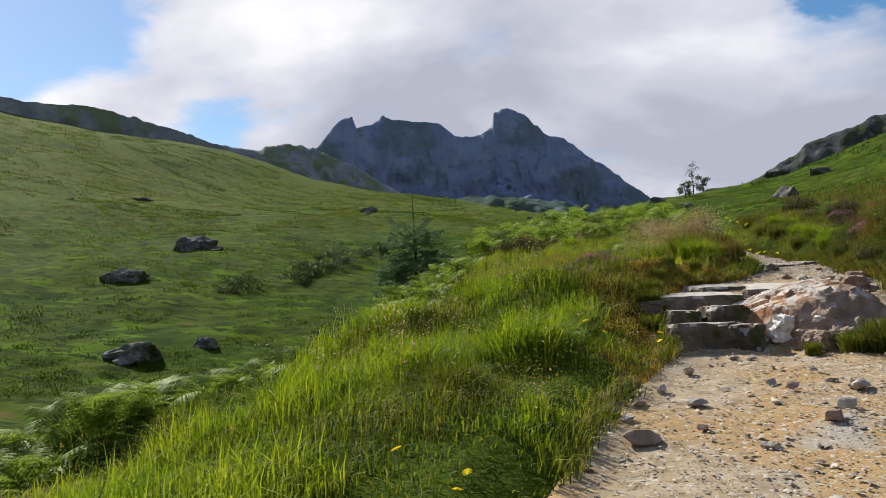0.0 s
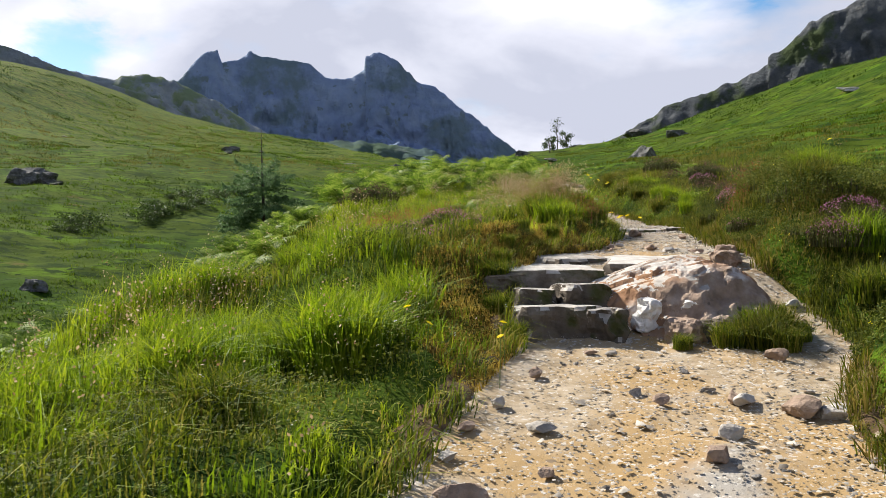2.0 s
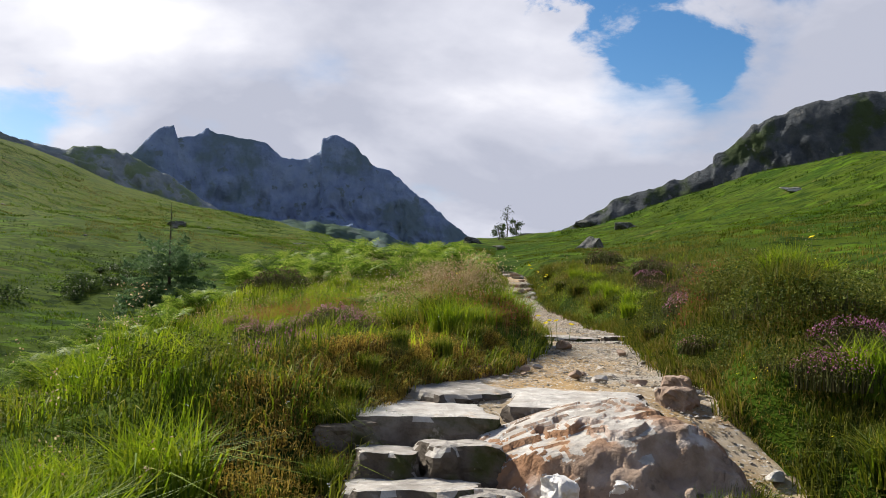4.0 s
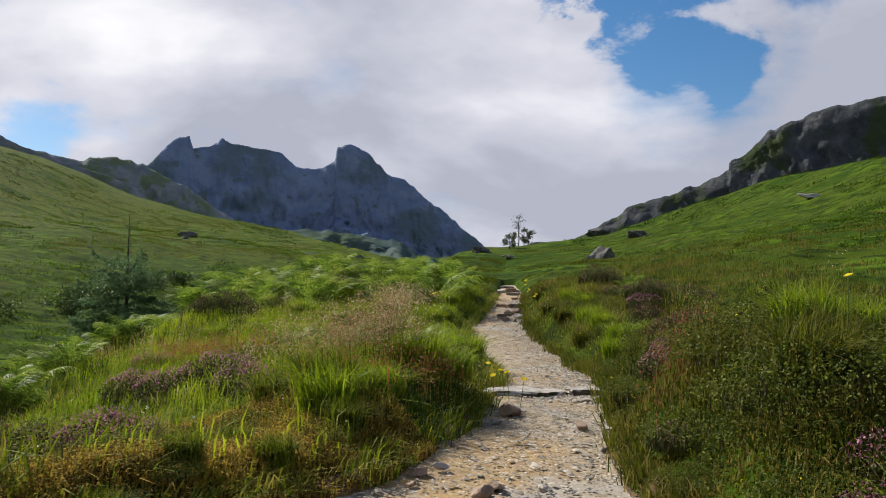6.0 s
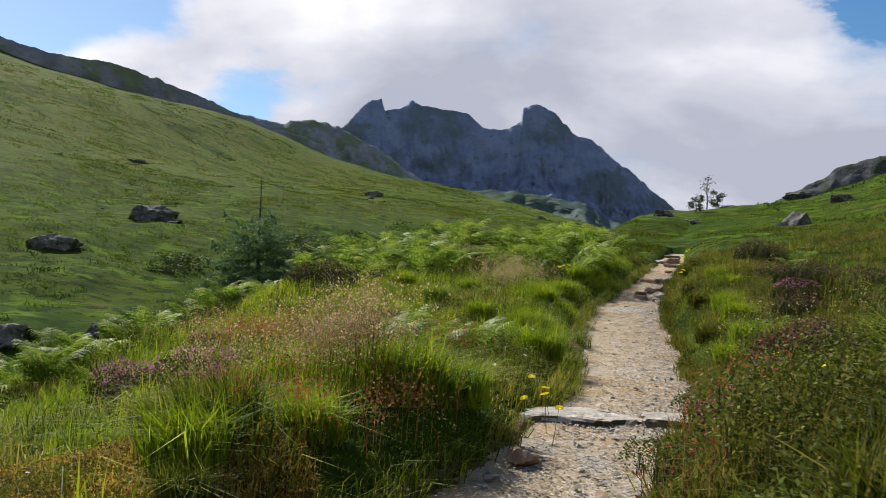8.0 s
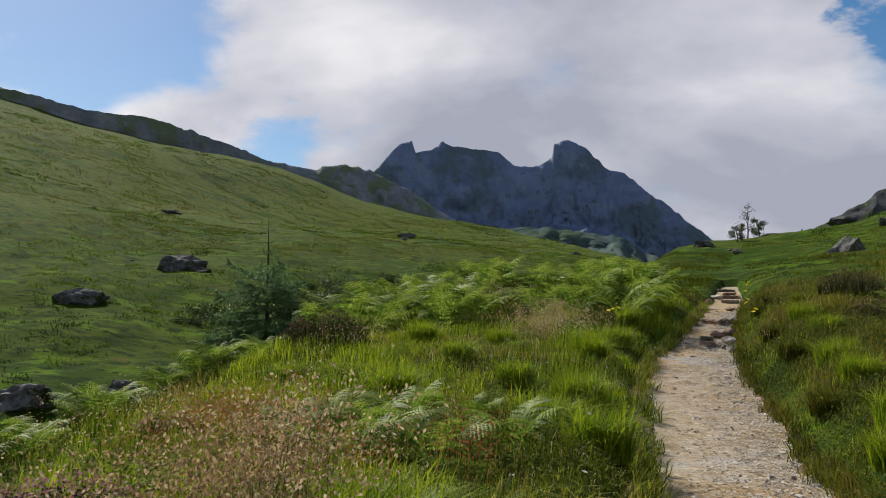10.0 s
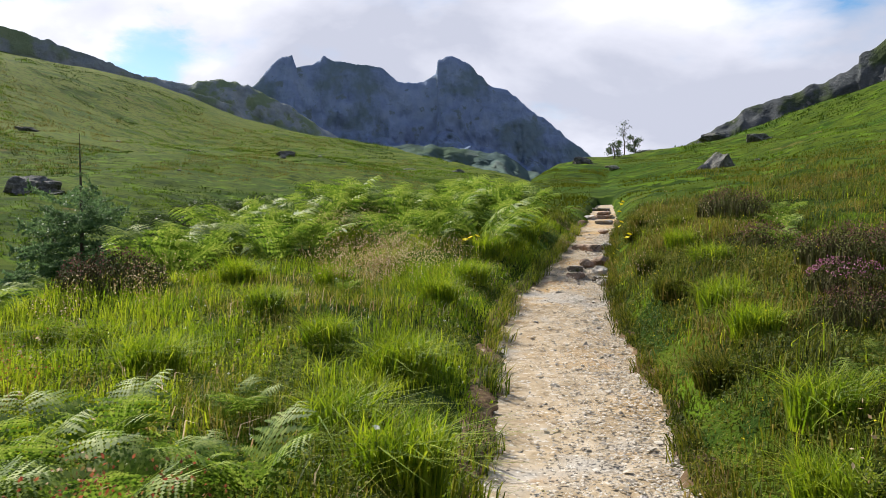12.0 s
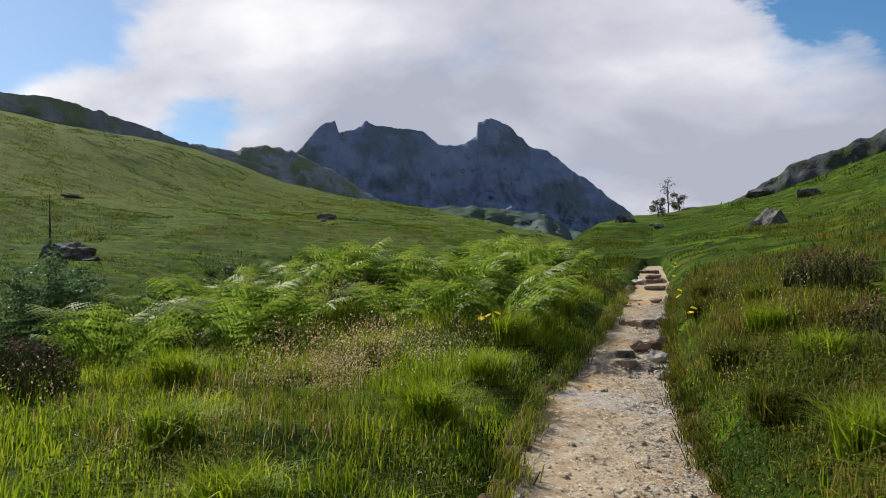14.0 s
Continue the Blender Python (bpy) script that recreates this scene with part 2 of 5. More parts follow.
# ---- the lie of the land ----
# path: y, left edge, right edge, height of the tread
PATH_PLAN = np.array([
    (-6, -3.2, 0.9, -0.5), (0, -1.2, 1.6, 0.02), (3, 0.05, 2.4, 0.27), (4.64, 0.65, 2.95, 0.46), (6.0, 1.18, 3.5, 0.61), (7.2, 1.72, 4.3, 0.73),
    (7.8, 2.0, 4.65, 0.76), (8.4, 2.15, 4.72, 0.9), (8.75, 2.25, 4.65, 1.05), (9.05, 2.35, 4.6, 1.22), (9.66, 2.61, 4.8, 1.33), (10.67, 3.55, 5.02, 1.37), (12.4, 4.5, 5.5, 1.44),
    (13.8, 4.98, 6.05, 1.49), (15.3, 5.4, 6.5, 1.55), (17.5, 5.72, 6.95, 1.57), (20.4, 6.12, 7.43, 1.76), (23.1, 6.68, 7.92, 2.03), (26.0, 7.75, 8.65, 2.38),
    (28.2, 8.4, 9.3, 2.61), (34.2, 10.14, 11.0, 3.05), (46, 13.3, 13.9, 3.8), (70, 19.8, 20.3, 5.5), (111, 30.5, 31, 8.9), (160, 45, 45.5, 15.6), (400, 110, 110.5, 40)])


def lay(y):
    y = np.asarray(y, float)
    return [np.interp(y, PATH_PLAN[:, 0], PATH_PLAN[:, i]) for i in (1, 2, 3)]


def land(x, y, rough=True):
    """Height of the ground at x, y."""
    x, y = np.asarray(x, float), np.asarray(y, float)
    left, right, tread = lay(y)
    dl, dr = left - x, x - right
    far = np.hypot(x, y)
    shelf = np.interp(y, [0, 6, 13, 18, 23, 30, 45], [0.6, 1.0, 1.8, 3.2, 5.2, 6.5, 7.0])
    cut = 1 - smooth(38, 52, y)
    west = tread + 0.2 * (1 - cut + cut * smooth(0, 0.5, dl)) - 0.30 * softplus(dl - shelf, 0.8) + 0.30 * softplus(-shelf, 0.8) - 0.4 * softplus(dl - 7.6, 0.5)
    hill = 25.4 + 0.132 * (y - 239) - 0.1 * (x + 26) + 0.0011 * np.maximum(0, -x - 40) ** 2 / (1 + np.maximum(0, -x - 40) / 400)
    hill = hill + 13 * np.exp(-((x + 115) / 80) ** 2) * smooth(180, 470, y)
    hill = hill - 2.4 * np.exp(-((y - 45) / 30) ** 2)
    hill = hill - (7.0 * smooth(-150, -40, x) + 6.0 * np.exp(-((x + 95) / 50) ** 2)) * smooth(150, 330, y)
    crest = 500 - np.where(x > 0, 3.2, 0.1) * x
    hill = hill - 0.5 * softplus(y - crest, 12)
    east = tread + 0.28 * (1 - cut + cut * smooth(0, 0.6, dr)) + 0.13 * np.maximum(dr, 0)
    slope = 7.5 + 0.2 * (x - 31) + 0.043 * (y - 80) + 5.5 * smooth(48, 88, x)
    z = np.where(x < 0.5 * (left + right), west, smax(east, slope, 0.6) - 0.08 * (1 - cut))
    z = z - 0.4 * softplus(far - 172, 6) + 0.4 * softplus(-172.0, 6)
    z = smax(z, hill, 1.0)
    for hx, hy, hh, hr in ((5.55, 9.5, 0.26, 0.5), (6.35, 10.8, 0.42, 0.75), (5.5, 11.2, 0.18, 0.5), (7.2, 12.6, 0.32, 0.8), (8.9, 19.0, 0.35, 0.9), (1.9, 22.4, 0.22, 0.9), (9.9, 24.0, 0.35, 1.0),
                           (7.6, 17.2, 0.18, 0.6), (8.3, 21.0, 0.2, 0.6), (4.0, 13.2, 0.16, 0.6), (3.2, 12.0, 0.18, 0.55), (2.3, 10.0, 0.12, 0.5)):
        z = z + hh * np.exp(-((x - hx) ** 2 + (y - hy) ** 2) / hr ** 2)
    z = z - 1.5 * np.exp(-((x - 32) / 9) ** 2 - ((y - 81) / 14) ** 2)
    z = np.maximum(z, -60.0)
    if rough:
        off = smooth(0.0, 1.5, np.maximum(dl, dr))
        z = z + off * (0.26 * fnoise(x / 1.3, y / 1.3, 2) + 0.35 * smooth(2, 8, np.maximum(dl, dr)) * fnoise(x / 6 + 9, y / 6, 3))
        z = z + smooth(25, 90, far) * (1.6 * fnoise(x / 22, y / 30, 4) + 0.5 * fnoise(x / 5, y / 7, 2))
    return z


def ground_at(x, y):
    return float(land(x, y))


def bm_mesh(name, bm):
    me = bpy.data.meshes.new(name)
    bm.to_mesh(me)
    bm.free()
    return me


def part(name, bm, mat, parent=None, label="", flat=False):
    """One mesh object, under a thing or a part where one is given."""
    me = bm_mesh(name, bm) if isinstance(bm, bmesh.types.BMesh) else bm
    if mat:
        me.materials.append(mat)
    if not flat:
        me.polygons.foreach_set("use_smooth", [True] * len(me.polygons))
    ob = new(name, me)
    if parent:
        ob.parent = parent
    if label:
        ob["label"] = label
    return ob


def grid_mesh(name, X, Y, Z):
    """A sheet from three arrays of the same two-way shape."""
    n, m = X.shape
    me = bpy.data.meshes.new(name)
    idx = np.arange(n * m).reshape(n, m)
    quads = np.stack([idx[:-1, :-1], idx[:-1, 1:], idx[1:, 1:], idx[1:, :-1]], -1).reshape(-1, 4)
    raw_mesh(me, np.stack([X, Y, Z], -1).reshape(-1, 3), quads)
    return me


def raw_mesh(me, verts, quads=None, tris=None):
    loops, starts = [], []
    at = 0
    for f, k in ((quads, 4), (tris, 3)):
        if f is not None and len(f):
            loops.append(np.asarray(f).reshape(-1))
            starts.append(at + k * np.arange(len(f)))
            at += k * len(f)
    loops, starts = np.concatenate(loops), np.concatenate(starts)
    me.vertices.add(len(verts))
    me.vertices.foreach_set("co", np.asarray(verts, np.float32).reshape(-1))
    me.loops.add(len(loops))
    me.loops.foreach_set("vertex_index", loops.astype(np.int32))
    me.polygons.add(len(starts))
    me.polygons.foreach_set("loop_start", starts.astype(np.int32))
    me.update(calc_edges=True)
    me.validate()


def spread(fine_from, fine_to, step, reach_low, reach_high, grow=1.03):
    """Lines close together between two places, and wider and wider apart outside them."""
    mid = list(np.arange(fine_from, fine_to, step))
    low, high, d = [], [], step
    p = fine_from
    while p > reach_low:
        d *= grow
        p -= d
        low.append(p)
    p, d = mid[-1], step
    while p < reach_high:
        d *= grow
        p += d
        high.append(p)
    return np.array(low[::-1] + mid + high)


gx = spread(-5, 14, 0.13, -1200, 1200)
gy = spread(2, 38, 0.15, -400, 1500)
X, Y = np.meshgrid(gx, gy)
Z = land(X, Y)
Lp, Rp, Tp = lay(Y)
inside = (X > Lp - 0.05) & (X < Rp + 0.05) & (Y < 46)
Z = np.where(inside, Tp - 0.10, Z)
ground = tagged(part("ground", grid_mesh("ground", X, Y, Z), TURF), "green mossy hillside turf rising on both sides of a glen", "ground", kind="structure")

# the trodden path, with small humps and a ragged edge
HUMP = 0.032
py = np.arange(-4, 46, 0.045)
pu = np.linspace(-0.06, 1.06, 62)
U, PY = np.meshgrid(pu, py)
Lp, Rp, Tp = lay(PY)
wob = 0.16 * fnoise(PY / 0.9, PY * 0 + 3.3, 3)
wob2 = 0.16 * fnoise(PY / 0.8, PY * 0 + 8.7, 3)
PX = (Lp + wob) * (1 - U) + (Rp + wob2) * U
edge = smooth(0.0, 0.12, U) * smooth(0.0, 0.12, 1 - U)
PZ = Tp + HUMP * fnoise(PX / 0.5, PY / 0.5, 3) + 0.010 * fnoise(PX / 0.07, PY / 0.07, 2) - 0.012 * edge - 0.10 * (1 - smooth(-0.06, 0.0, U) * smooth(-0.06, 0.0, 1 - U))
path = tagged(part("path", grid_mesh("path", PX, PY, PZ), SOIL_PATH), "trodden footpath of pale ochre grit and small gravel", "path", kind="structure")


def path_z(x, y):
    return float(lay(y)[2]) + HUMP * float(fnoise(x / 0.5, y / 0.5, 3))


# raw earth where the turf breaks off beside the path
for side in (0, 1):
    ey = np.arange(5.6, 34, 0.06)
    L, R, T = lay(ey)
    L, R = L + 0.16 * fnoise(ey / 0.9, ey * 0 + 3.3, 3), R + 0.16 * fnoise(ey / 0.8, ey * 0 + 8.7, 3)
    cols = []
    for k, (d, up) in enumerate(((-0.10, -0.05), (-0.03, 0.0), (0.02, 0.03), (0.08, 0.05), (0.16, 0.06), (0.28, 0.03))):
        d = d + 0.05 * fnoise(ey / 0.16 + 9 * k, ey * 0 + 2.2 + side, 3)
        x = (L - d) if side == 0 else (R + d)
        lump = 0.05 * fnoise(ey / 0.12 + 5 * k, ey * 0 + k + 20 * side, 3) + 0.10 * np.minimum(0.0, fnoise(ey / 1.1, ey * 0 + 6.0 + 3 * side, 2))
        cols.append(np.stack([x, ey, T + up + lump * (k > 0)], -1))
    G = np.array(cols if side else cols[::-1])
    tagged(part("earth_bank", grid_mesh("earth_bank", G[..., 0], G[..., 1], G[..., 2]), EARTH), "raw brown earth edge under the turf beside the path", "bank", kind="structure")


# ---- far ridges ----


def ridge(name, crest, mat, run, base, jag, label, back=0.6, cliff=0.35, seed=0, gully=30.0):
    """A rocky ridge under a crest line, falling in cliffs and gullied slopes towards the glen and behind."""
    c = np.array(crest, float)
    s = np.concatenate([[0], np.cumsum(np.hypot(np.diff(c[:, 0]), np.diff(c[:, 1])) + 0.3 * np.abs(np.diff(c[:, 2])) + 1e-3)])
    q = np.linspace(0, s[-1], int(s[-1] / jag / 1.2))
    P = np.stack([np.interp(q, s, c[:, i]) for i in range(3)], -1)
    P[:, 2] += jag * 1.4 * fnoise(q / (jag * 4), q * 0 + seed, 4)
    out = -P[:, :2] / np.hypot(P[:, 0], P[:, 1])[:, None]
    rows = []
    v = np.concatenate([-np.linspace(1, 0.05, 10), np.linspace(0, 1, 120) ** 1.7])
    for t in v:
        if t < 0:
            d, drop = t * run * back, (-t) * 0.8
        else:
            d = run * t
            drop = cliff * smooth(0, 0.10, t) + (1 - cliff) * t ** 0.9
        z = P[:, 2] - (P[:, 2] - base) * drop
        k = min(1.0, abs(t) * 8)
        rough = fnoise(q / gully + seed, np.full_like(q, t * run / gully / 1.6), 5, 0.55)
        z = z + k * rough * gully * 0.55 * (1 - 0.5 * max(t, 0))
        d2 = d + k * gully * 0.9 * fnoise(q / gully * 1.7 + 31, z / gully * 1.5, 5, 0.6)
        rows.append(np.stack([P[:, 0] + out[:, 0] * d2, P[:, 1] + out[:, 1] * d2, z], -1))
    G = np.array(rows)
    return tagged(part(name, grid_mesh(name, G[..., 0], G[..., 1], G[..., 2]), mat, flat=True), label, "mountain", kind="structure")


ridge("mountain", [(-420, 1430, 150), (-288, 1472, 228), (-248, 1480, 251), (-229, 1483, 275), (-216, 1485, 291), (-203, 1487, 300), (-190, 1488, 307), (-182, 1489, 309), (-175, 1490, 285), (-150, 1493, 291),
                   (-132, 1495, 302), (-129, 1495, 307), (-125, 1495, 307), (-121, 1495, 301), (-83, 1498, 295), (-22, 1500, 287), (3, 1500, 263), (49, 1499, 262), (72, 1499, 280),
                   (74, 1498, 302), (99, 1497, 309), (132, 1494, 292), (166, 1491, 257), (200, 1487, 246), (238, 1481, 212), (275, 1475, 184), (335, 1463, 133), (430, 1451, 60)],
      HAZY_MOUNTAIN_ROCK, 430, 20, 3.0, "dark craggy mountain with three rocky summits under cloud", cliff=0.42, seed=3, gully=38)
ridge("moor_foot", [(-260, 1120, 100), (-120, 1150, 105), (-40, 1160, 110), (30, 1165, 119), (70, 1163, 115), (110, 1160, 112), (150, 1150, 100), (178, 1145, 84), (220, 1135, 58), (270, 1120, 38)], HAZY_FAR_MOOR, 330, 10, 4.0,
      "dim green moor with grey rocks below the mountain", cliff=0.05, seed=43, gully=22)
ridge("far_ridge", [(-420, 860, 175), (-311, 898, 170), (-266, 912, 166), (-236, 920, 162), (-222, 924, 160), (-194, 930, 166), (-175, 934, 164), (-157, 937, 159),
                    (-120, 943, 141), (-76, 947, 112), (-20, 950, 75)], HAZY_GRASSY_CRAG, 330, 30, 2.0, "low rocky shoulder of the mountain with grassy ledges", cliff=0.2, seed=11, gully=20)
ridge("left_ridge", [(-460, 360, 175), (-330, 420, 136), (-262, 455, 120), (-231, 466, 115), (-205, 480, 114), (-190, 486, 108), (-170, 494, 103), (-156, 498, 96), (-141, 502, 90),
                     (-110, 508, 82), (-94, 511, 77), (-80, 513, 68), (-66, 516, 56), (-54, 518, 46)], HAZY_GRASSY_CRAG, 60, 40, 1.6, "dark rock outcrops along the crest of the hill", cliff=0.3, seed=21, gully=9)
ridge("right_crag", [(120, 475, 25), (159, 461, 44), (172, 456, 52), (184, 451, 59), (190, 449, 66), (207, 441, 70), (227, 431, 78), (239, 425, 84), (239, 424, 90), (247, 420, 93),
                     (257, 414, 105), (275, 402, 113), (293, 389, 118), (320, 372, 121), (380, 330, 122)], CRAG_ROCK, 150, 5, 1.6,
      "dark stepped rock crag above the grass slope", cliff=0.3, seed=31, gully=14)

# ---- plant materials ----
GRASS = material("grass_blade", [(0.036, 0.058, 0.004), (0.098, 0.140, 0.006), (0.185, 0.212, 0.010), (0.28, 0.232, 0.048)], 0.45, rough=0.75, island=0.45, translucent=0.4, spec=0.25, detail=3)
MOOR = material("moor_grass_blade", [(0.030, 0.042, 0.004), (0.068, 0.088, 0.006), (0.128, 0.138, 0.010), (0.20, 0.150, 0.035)], 0.5, rough=0.75, island=0.45, translucent=0.4, spec=0.2, detail=3)
LUSH = material("lush_grass_blade", [(0.088, 0.155, 0.005), (0.185, 0.265, 0.008), (0.31, 0.36, 0.017)], 1.5, rough=0.65, island=0.4, translucent=0.5, spec=0.3, detail=2)
STRAW = material("seeding_grass", [(0.24, 0.145, 0.07), (0.40, 0.285, 0.16), (0.54, 0.43, 0.28)], 1.0, rough=0.7, island=0.5, translucent=0.4, detail=2)
DOCK = material("red_sorrel", [(0.22, 0.045, 0.025), (0.34, 0.10, 0.05), (0.22, 0.16, 0.05)], 1.0, rough=0.7, island=0.6, translucent=0.35, detail=2)
FERN = material("bracken_green", [(0.055, 0.11, 0.010), (0.135, 0.21, 0.022), (0.27, 0.33, 0.060)], 5.0, rough=0.6, island=0.30, translucent=0.42, spec=0.18, detail=3)
HERB = material("small_leaves", [(0.034, 0.056, 0.007), (0.080, 0.104, 0.011), (0.155, 0.165, 0.025)], 0.8, rough=0.8, island=0.55, translucent=0.3, detail=3)
MOSS = material("golden_moss", [(0.085, 0.058, 0.012), (0.21, 0.138, 0.022), (0.37, 0.25, 0.040), (0.46, 0.34, 0.062)], 2.6, rough=0.9, island=0.6, translucent=0.4, detail=3)
HEATH = material("heather_twigs", [(0.040, 0.040, 0.014), (0.080, 0.066, 0.025), (0.085, 0.100, 0.024)], 4.0, rough=0.9, island=0.6, detail=3)
BLOOM = material("heather_bloom", [(0.26, 0.07, 0.16), (0.44, 0.15, 0.27), (0.56, 0.28, 0.38)], 4.0, rough=0.8, island=0.6, translucent=0.2, detail=3)
BROWN_BLOOM = material("faded_heather_bloom", [(0.08, 0.04, 0.035), (0.16, 0.075, 0.06), (0.2, 0.1, 0.09)], 4.0, rough=0.8, island=0.6, translucent=0.2, detail=3)
YELLOW = material("yellow_petals", [(0.82, 0.66, 0.015), (0.88, 0.76, 0.03)], 20, rough=0.6, translucent=0.25, detail=2)
WHITE = material("white_petals", [(0.6, 0.6, 0.55), (0.75, 0.75, 0.7)], 20, rough=0.6, translucent=0.25, island=0.3, detail=2)
STALK = material("green_stalk", [(0.06, 0.10, 0.015), (0.10, 0.15, 0.03)], 20, rough=0.6, detail=2)
NEEDLE = material("spruce_needles", [(0.050, 0.098, 0.038), (0.090, 0.160, 0.062), (0.14, 0.215, 0.090)], 2.0, rough=0.6, island=0.5, translucent=0.35, detail=3)
BARK = material("bark", [(0.04, 0.032, 0.025), (0.09, 0.075, 0.06)], 12, rough=0.95, bump=0.8, bump_scale=40)
LEAF = material("rowan_leaves", [(0.024, 0.045, 0.010), (0.060, 0.092, 0.020)], 1.0, rough=0.6, island=0.5, translucent=0.3, detail=3)
GRAVEL = material("gravel_chips", [(0.13, 0.112, 0.092), (0.25, 0.222, 0.186), (0.41, 0.375, 0.325)], 9, rough=0.85, island=0.6, detail=3)

HILL_GRASS = material("hill_grass_blade", [(0.038, 0.055, 0.004), (0.070, 0.088, 0.006), (0.105, 0.112, 0.012)], 0.12, rough=0.9, island=0.2, translucent=0.3, spec=0.03, detail=3)

rng = np.random.RandomState(42)


def blades(name, P, H, W, mat, lean=0.35, drift=(0.0, 0.0), label="", kind="stuff", category="grass", curl=1.0, rs=None):
    """Many grass blades at the places P in one mesh: each a tapered, bent strip."""
    rs = rs or rng
    n = len(P)
    a = rs.rand(n) * 2 * np.pi
    side = np.stack([np.cos(a), np.sin(a), np.zeros(n)], -1)
    b = rs.rand(n) * 2 * np.pi
    tilt = lean * np.abs(rs.randn(n))
    bend = np.stack([np.cos(b) * tilt + drift[0], np.sin(b) * tilt + drift[1], np.zeros(n)], -1)
    H, W = H[:, None], W[:, None]
    mid = P + 0.6 * H * (np.array([0, 0, 1.0]) + 0.35 * bend)
    tip = P + H * (np.array([0, 0, 1.0]) - np.array([0, 0, 0.34]) * np.minimum(tilt, 1.6)[:, None] * curl + 1.1 * bend)
    V = np.stack([P - side * W / 2, P + side * W / 2, mid - side * W * 0.38, mid + side * W * 0.38, tip], 1).reshape(-1, 3)
    k = 5 * np.arange(n)[:, None]
    me = bpy.data.meshes.new(name)
    raw_mesh(me, V, k + np.array([0, 1, 3, 2]), k + np.array([2, 3, 4]))
    if mat is None:
        return me
    return tagged(part(name, me, mat, flat=True), label, category, kind=kind)


def flecks(name, P, S, mat, label="", category="plant", droop=0.6, kind="stuff", rs=None):
    """Many small pointed leaves at the places P in one mesh."""
    rs = rs or rng
    n = len(P)
    d = rs.randn(n, 3) * np.array([1, 1, droop])
    d /= np.linalg.norm(d, axis=1)[:, None]
    e = np.cross(d, rs.randn(n, 3))
    e /= np.linalg.norm(e, axis=1)[:, None]
    S = S[:, None]
    V = np.stack([P, P + d * S * 0.5 + e * S * 0.28, P + d * S, P + d * S * 0.5 - e * S * 0.28], 1).reshape(-1, 3)
    me = bpy.data.meshes.new(name)
    raw_mesh(me, V, 4 * np.arange(n)[:, None] + np.array([0, 1, 2, 3]))
    if mat is None:
        return me
    return tagged(part(name, me, mat, flat=True), label, category, kind=kind)


def scatter(n, y0, y1, left=None, right=None, power=1.0):
    """Random places beside the path: left or right give the nearest and farthest distance from its edge."""
    y = y0 + (y1 - y0) * rng.rand(n) ** power
    L, R, _ = lay(y)
    L, R = L + 0.16 * fnoise(y / 0.9, y * 0 + 3.3, 3), R + 0.16 * fnoise(y / 0.8, y * 0 + 8.7, 3)
    d = rng.rand(n) ** 1.25
    x = L - left[0] - (left[1] - left[0]) * d if left else R + right[0] + (right[1] - right[0]) * d
    return x, y


def clumps(x, y, size, low):
    """How rich the growth is at a place, 0 to 1, in tufts of a size."""
    return np.clip(0.5 + 1.3 * fnoise(x / size + 40, y / size + 11, 3), low, 1)


def off_path(x, y, gap=0.0):
    L, R, _ = lay(y)
    return np.maximum(L - x, x - R) - gap


def on_ground(x, y, sink=0.02):
    return np.stack([x, y, land(x, y) - sink], -1)


# ---- rocks ----


def rock_bm(size, seed, planes=12, cut=0.72, rough=0.06, sub=3, flat_top=None):
    """A broken stone: a ball cut by chance planes, with worn, uneven faces."""
    rs = np.random.RandomState(seed)
    bm = bmesh.new()
    bmesh.ops.create_icosphere(bm, subdivisions=sub, radius=1.0)
    V = np.array([v.co for v in bm.verts])
    normals = rs.randn(planes, 3)
    normals /= np.linalg.norm(normals, axis=1)[:, None]
    cuts = (cut - 0.2) + 0.3 * rs.rand(planes)
    if flat_top is not None:
        normals = np.vstack([normals, (0.05 * rs.randn(), 0.05 * rs.randn(), 1)])
        cuts = np.append(cuts, flat_top)
    for nn, c in zip(normals, cuts):
        over = np.maximum(V @ nn - c, 0)
        V = V - over[:, None] * nn * 0.97
    o = rs.rand() * 50
    w = fnoise(V[:, 0] * 2.2 + o, V[:, 1] * 2.2 + V[:, 2] * 1.7, 4)
    V = V * (1 + rough * 2 * w[:, None])
    V = V * np.array(size) / 2 / np.maximum(np.abs(V).max(0), 1e-6)
    for v, c in zip(bm.verts, V):
        v.co = c
    return bm


def block_bm(size, seed, rough=0.10, cuts=9, corner=0.45, taper=0.12):
    """A roughly squared stone: a block with worn corners, uneven faces and a broken front."""
    rs = np.random.RandomState(seed)
    bm = bmesh.new()
    bmesh.ops.create_cube(bm, size=2.0)
    bmesh.ops.subdivide_edges(bm, edges=bm.edges[:], cuts=cuts, use_grid_fill=True)
    V = np.array([v.co for v in bm.verts])
    p = 6.0
    V = V * (1 - corner) + corner * V / ((np.abs(V) ** p).sum(1) ** (1 / p))[:, None]
    V[:, :2] *= 1 - taper * (V[:, 2:3] + 0) * 0.5
    o = rs.rand(3) * 60
    size = np.array(size)
    W = V * size / 2
    s = 2.2 / max(0.25, size.max())
    for k in range(3):
        i, j = (k + 1) % 3, (k + 2) % 3
        V[:, k] += 2.2 * rough * (0.25 if k == 2 else 1.0) * fnoise(W[:, i] * s * 2 + W[:, k] * s + o[k], W[:, j] * s * 2 + 3 * k + W[:, k] * s * 0.7, 4, 0.6)
        V[:, k] += 0.4 * rough * (0.5 if k == 2 else 1.0) * fnoise(W[:, i] * 22 + o[k], W[:, j] * 22 + W[:, k] * 15, 2)
    for v, c in zip(bm.verts, V * size / 2):
        v.co = c
    return bm


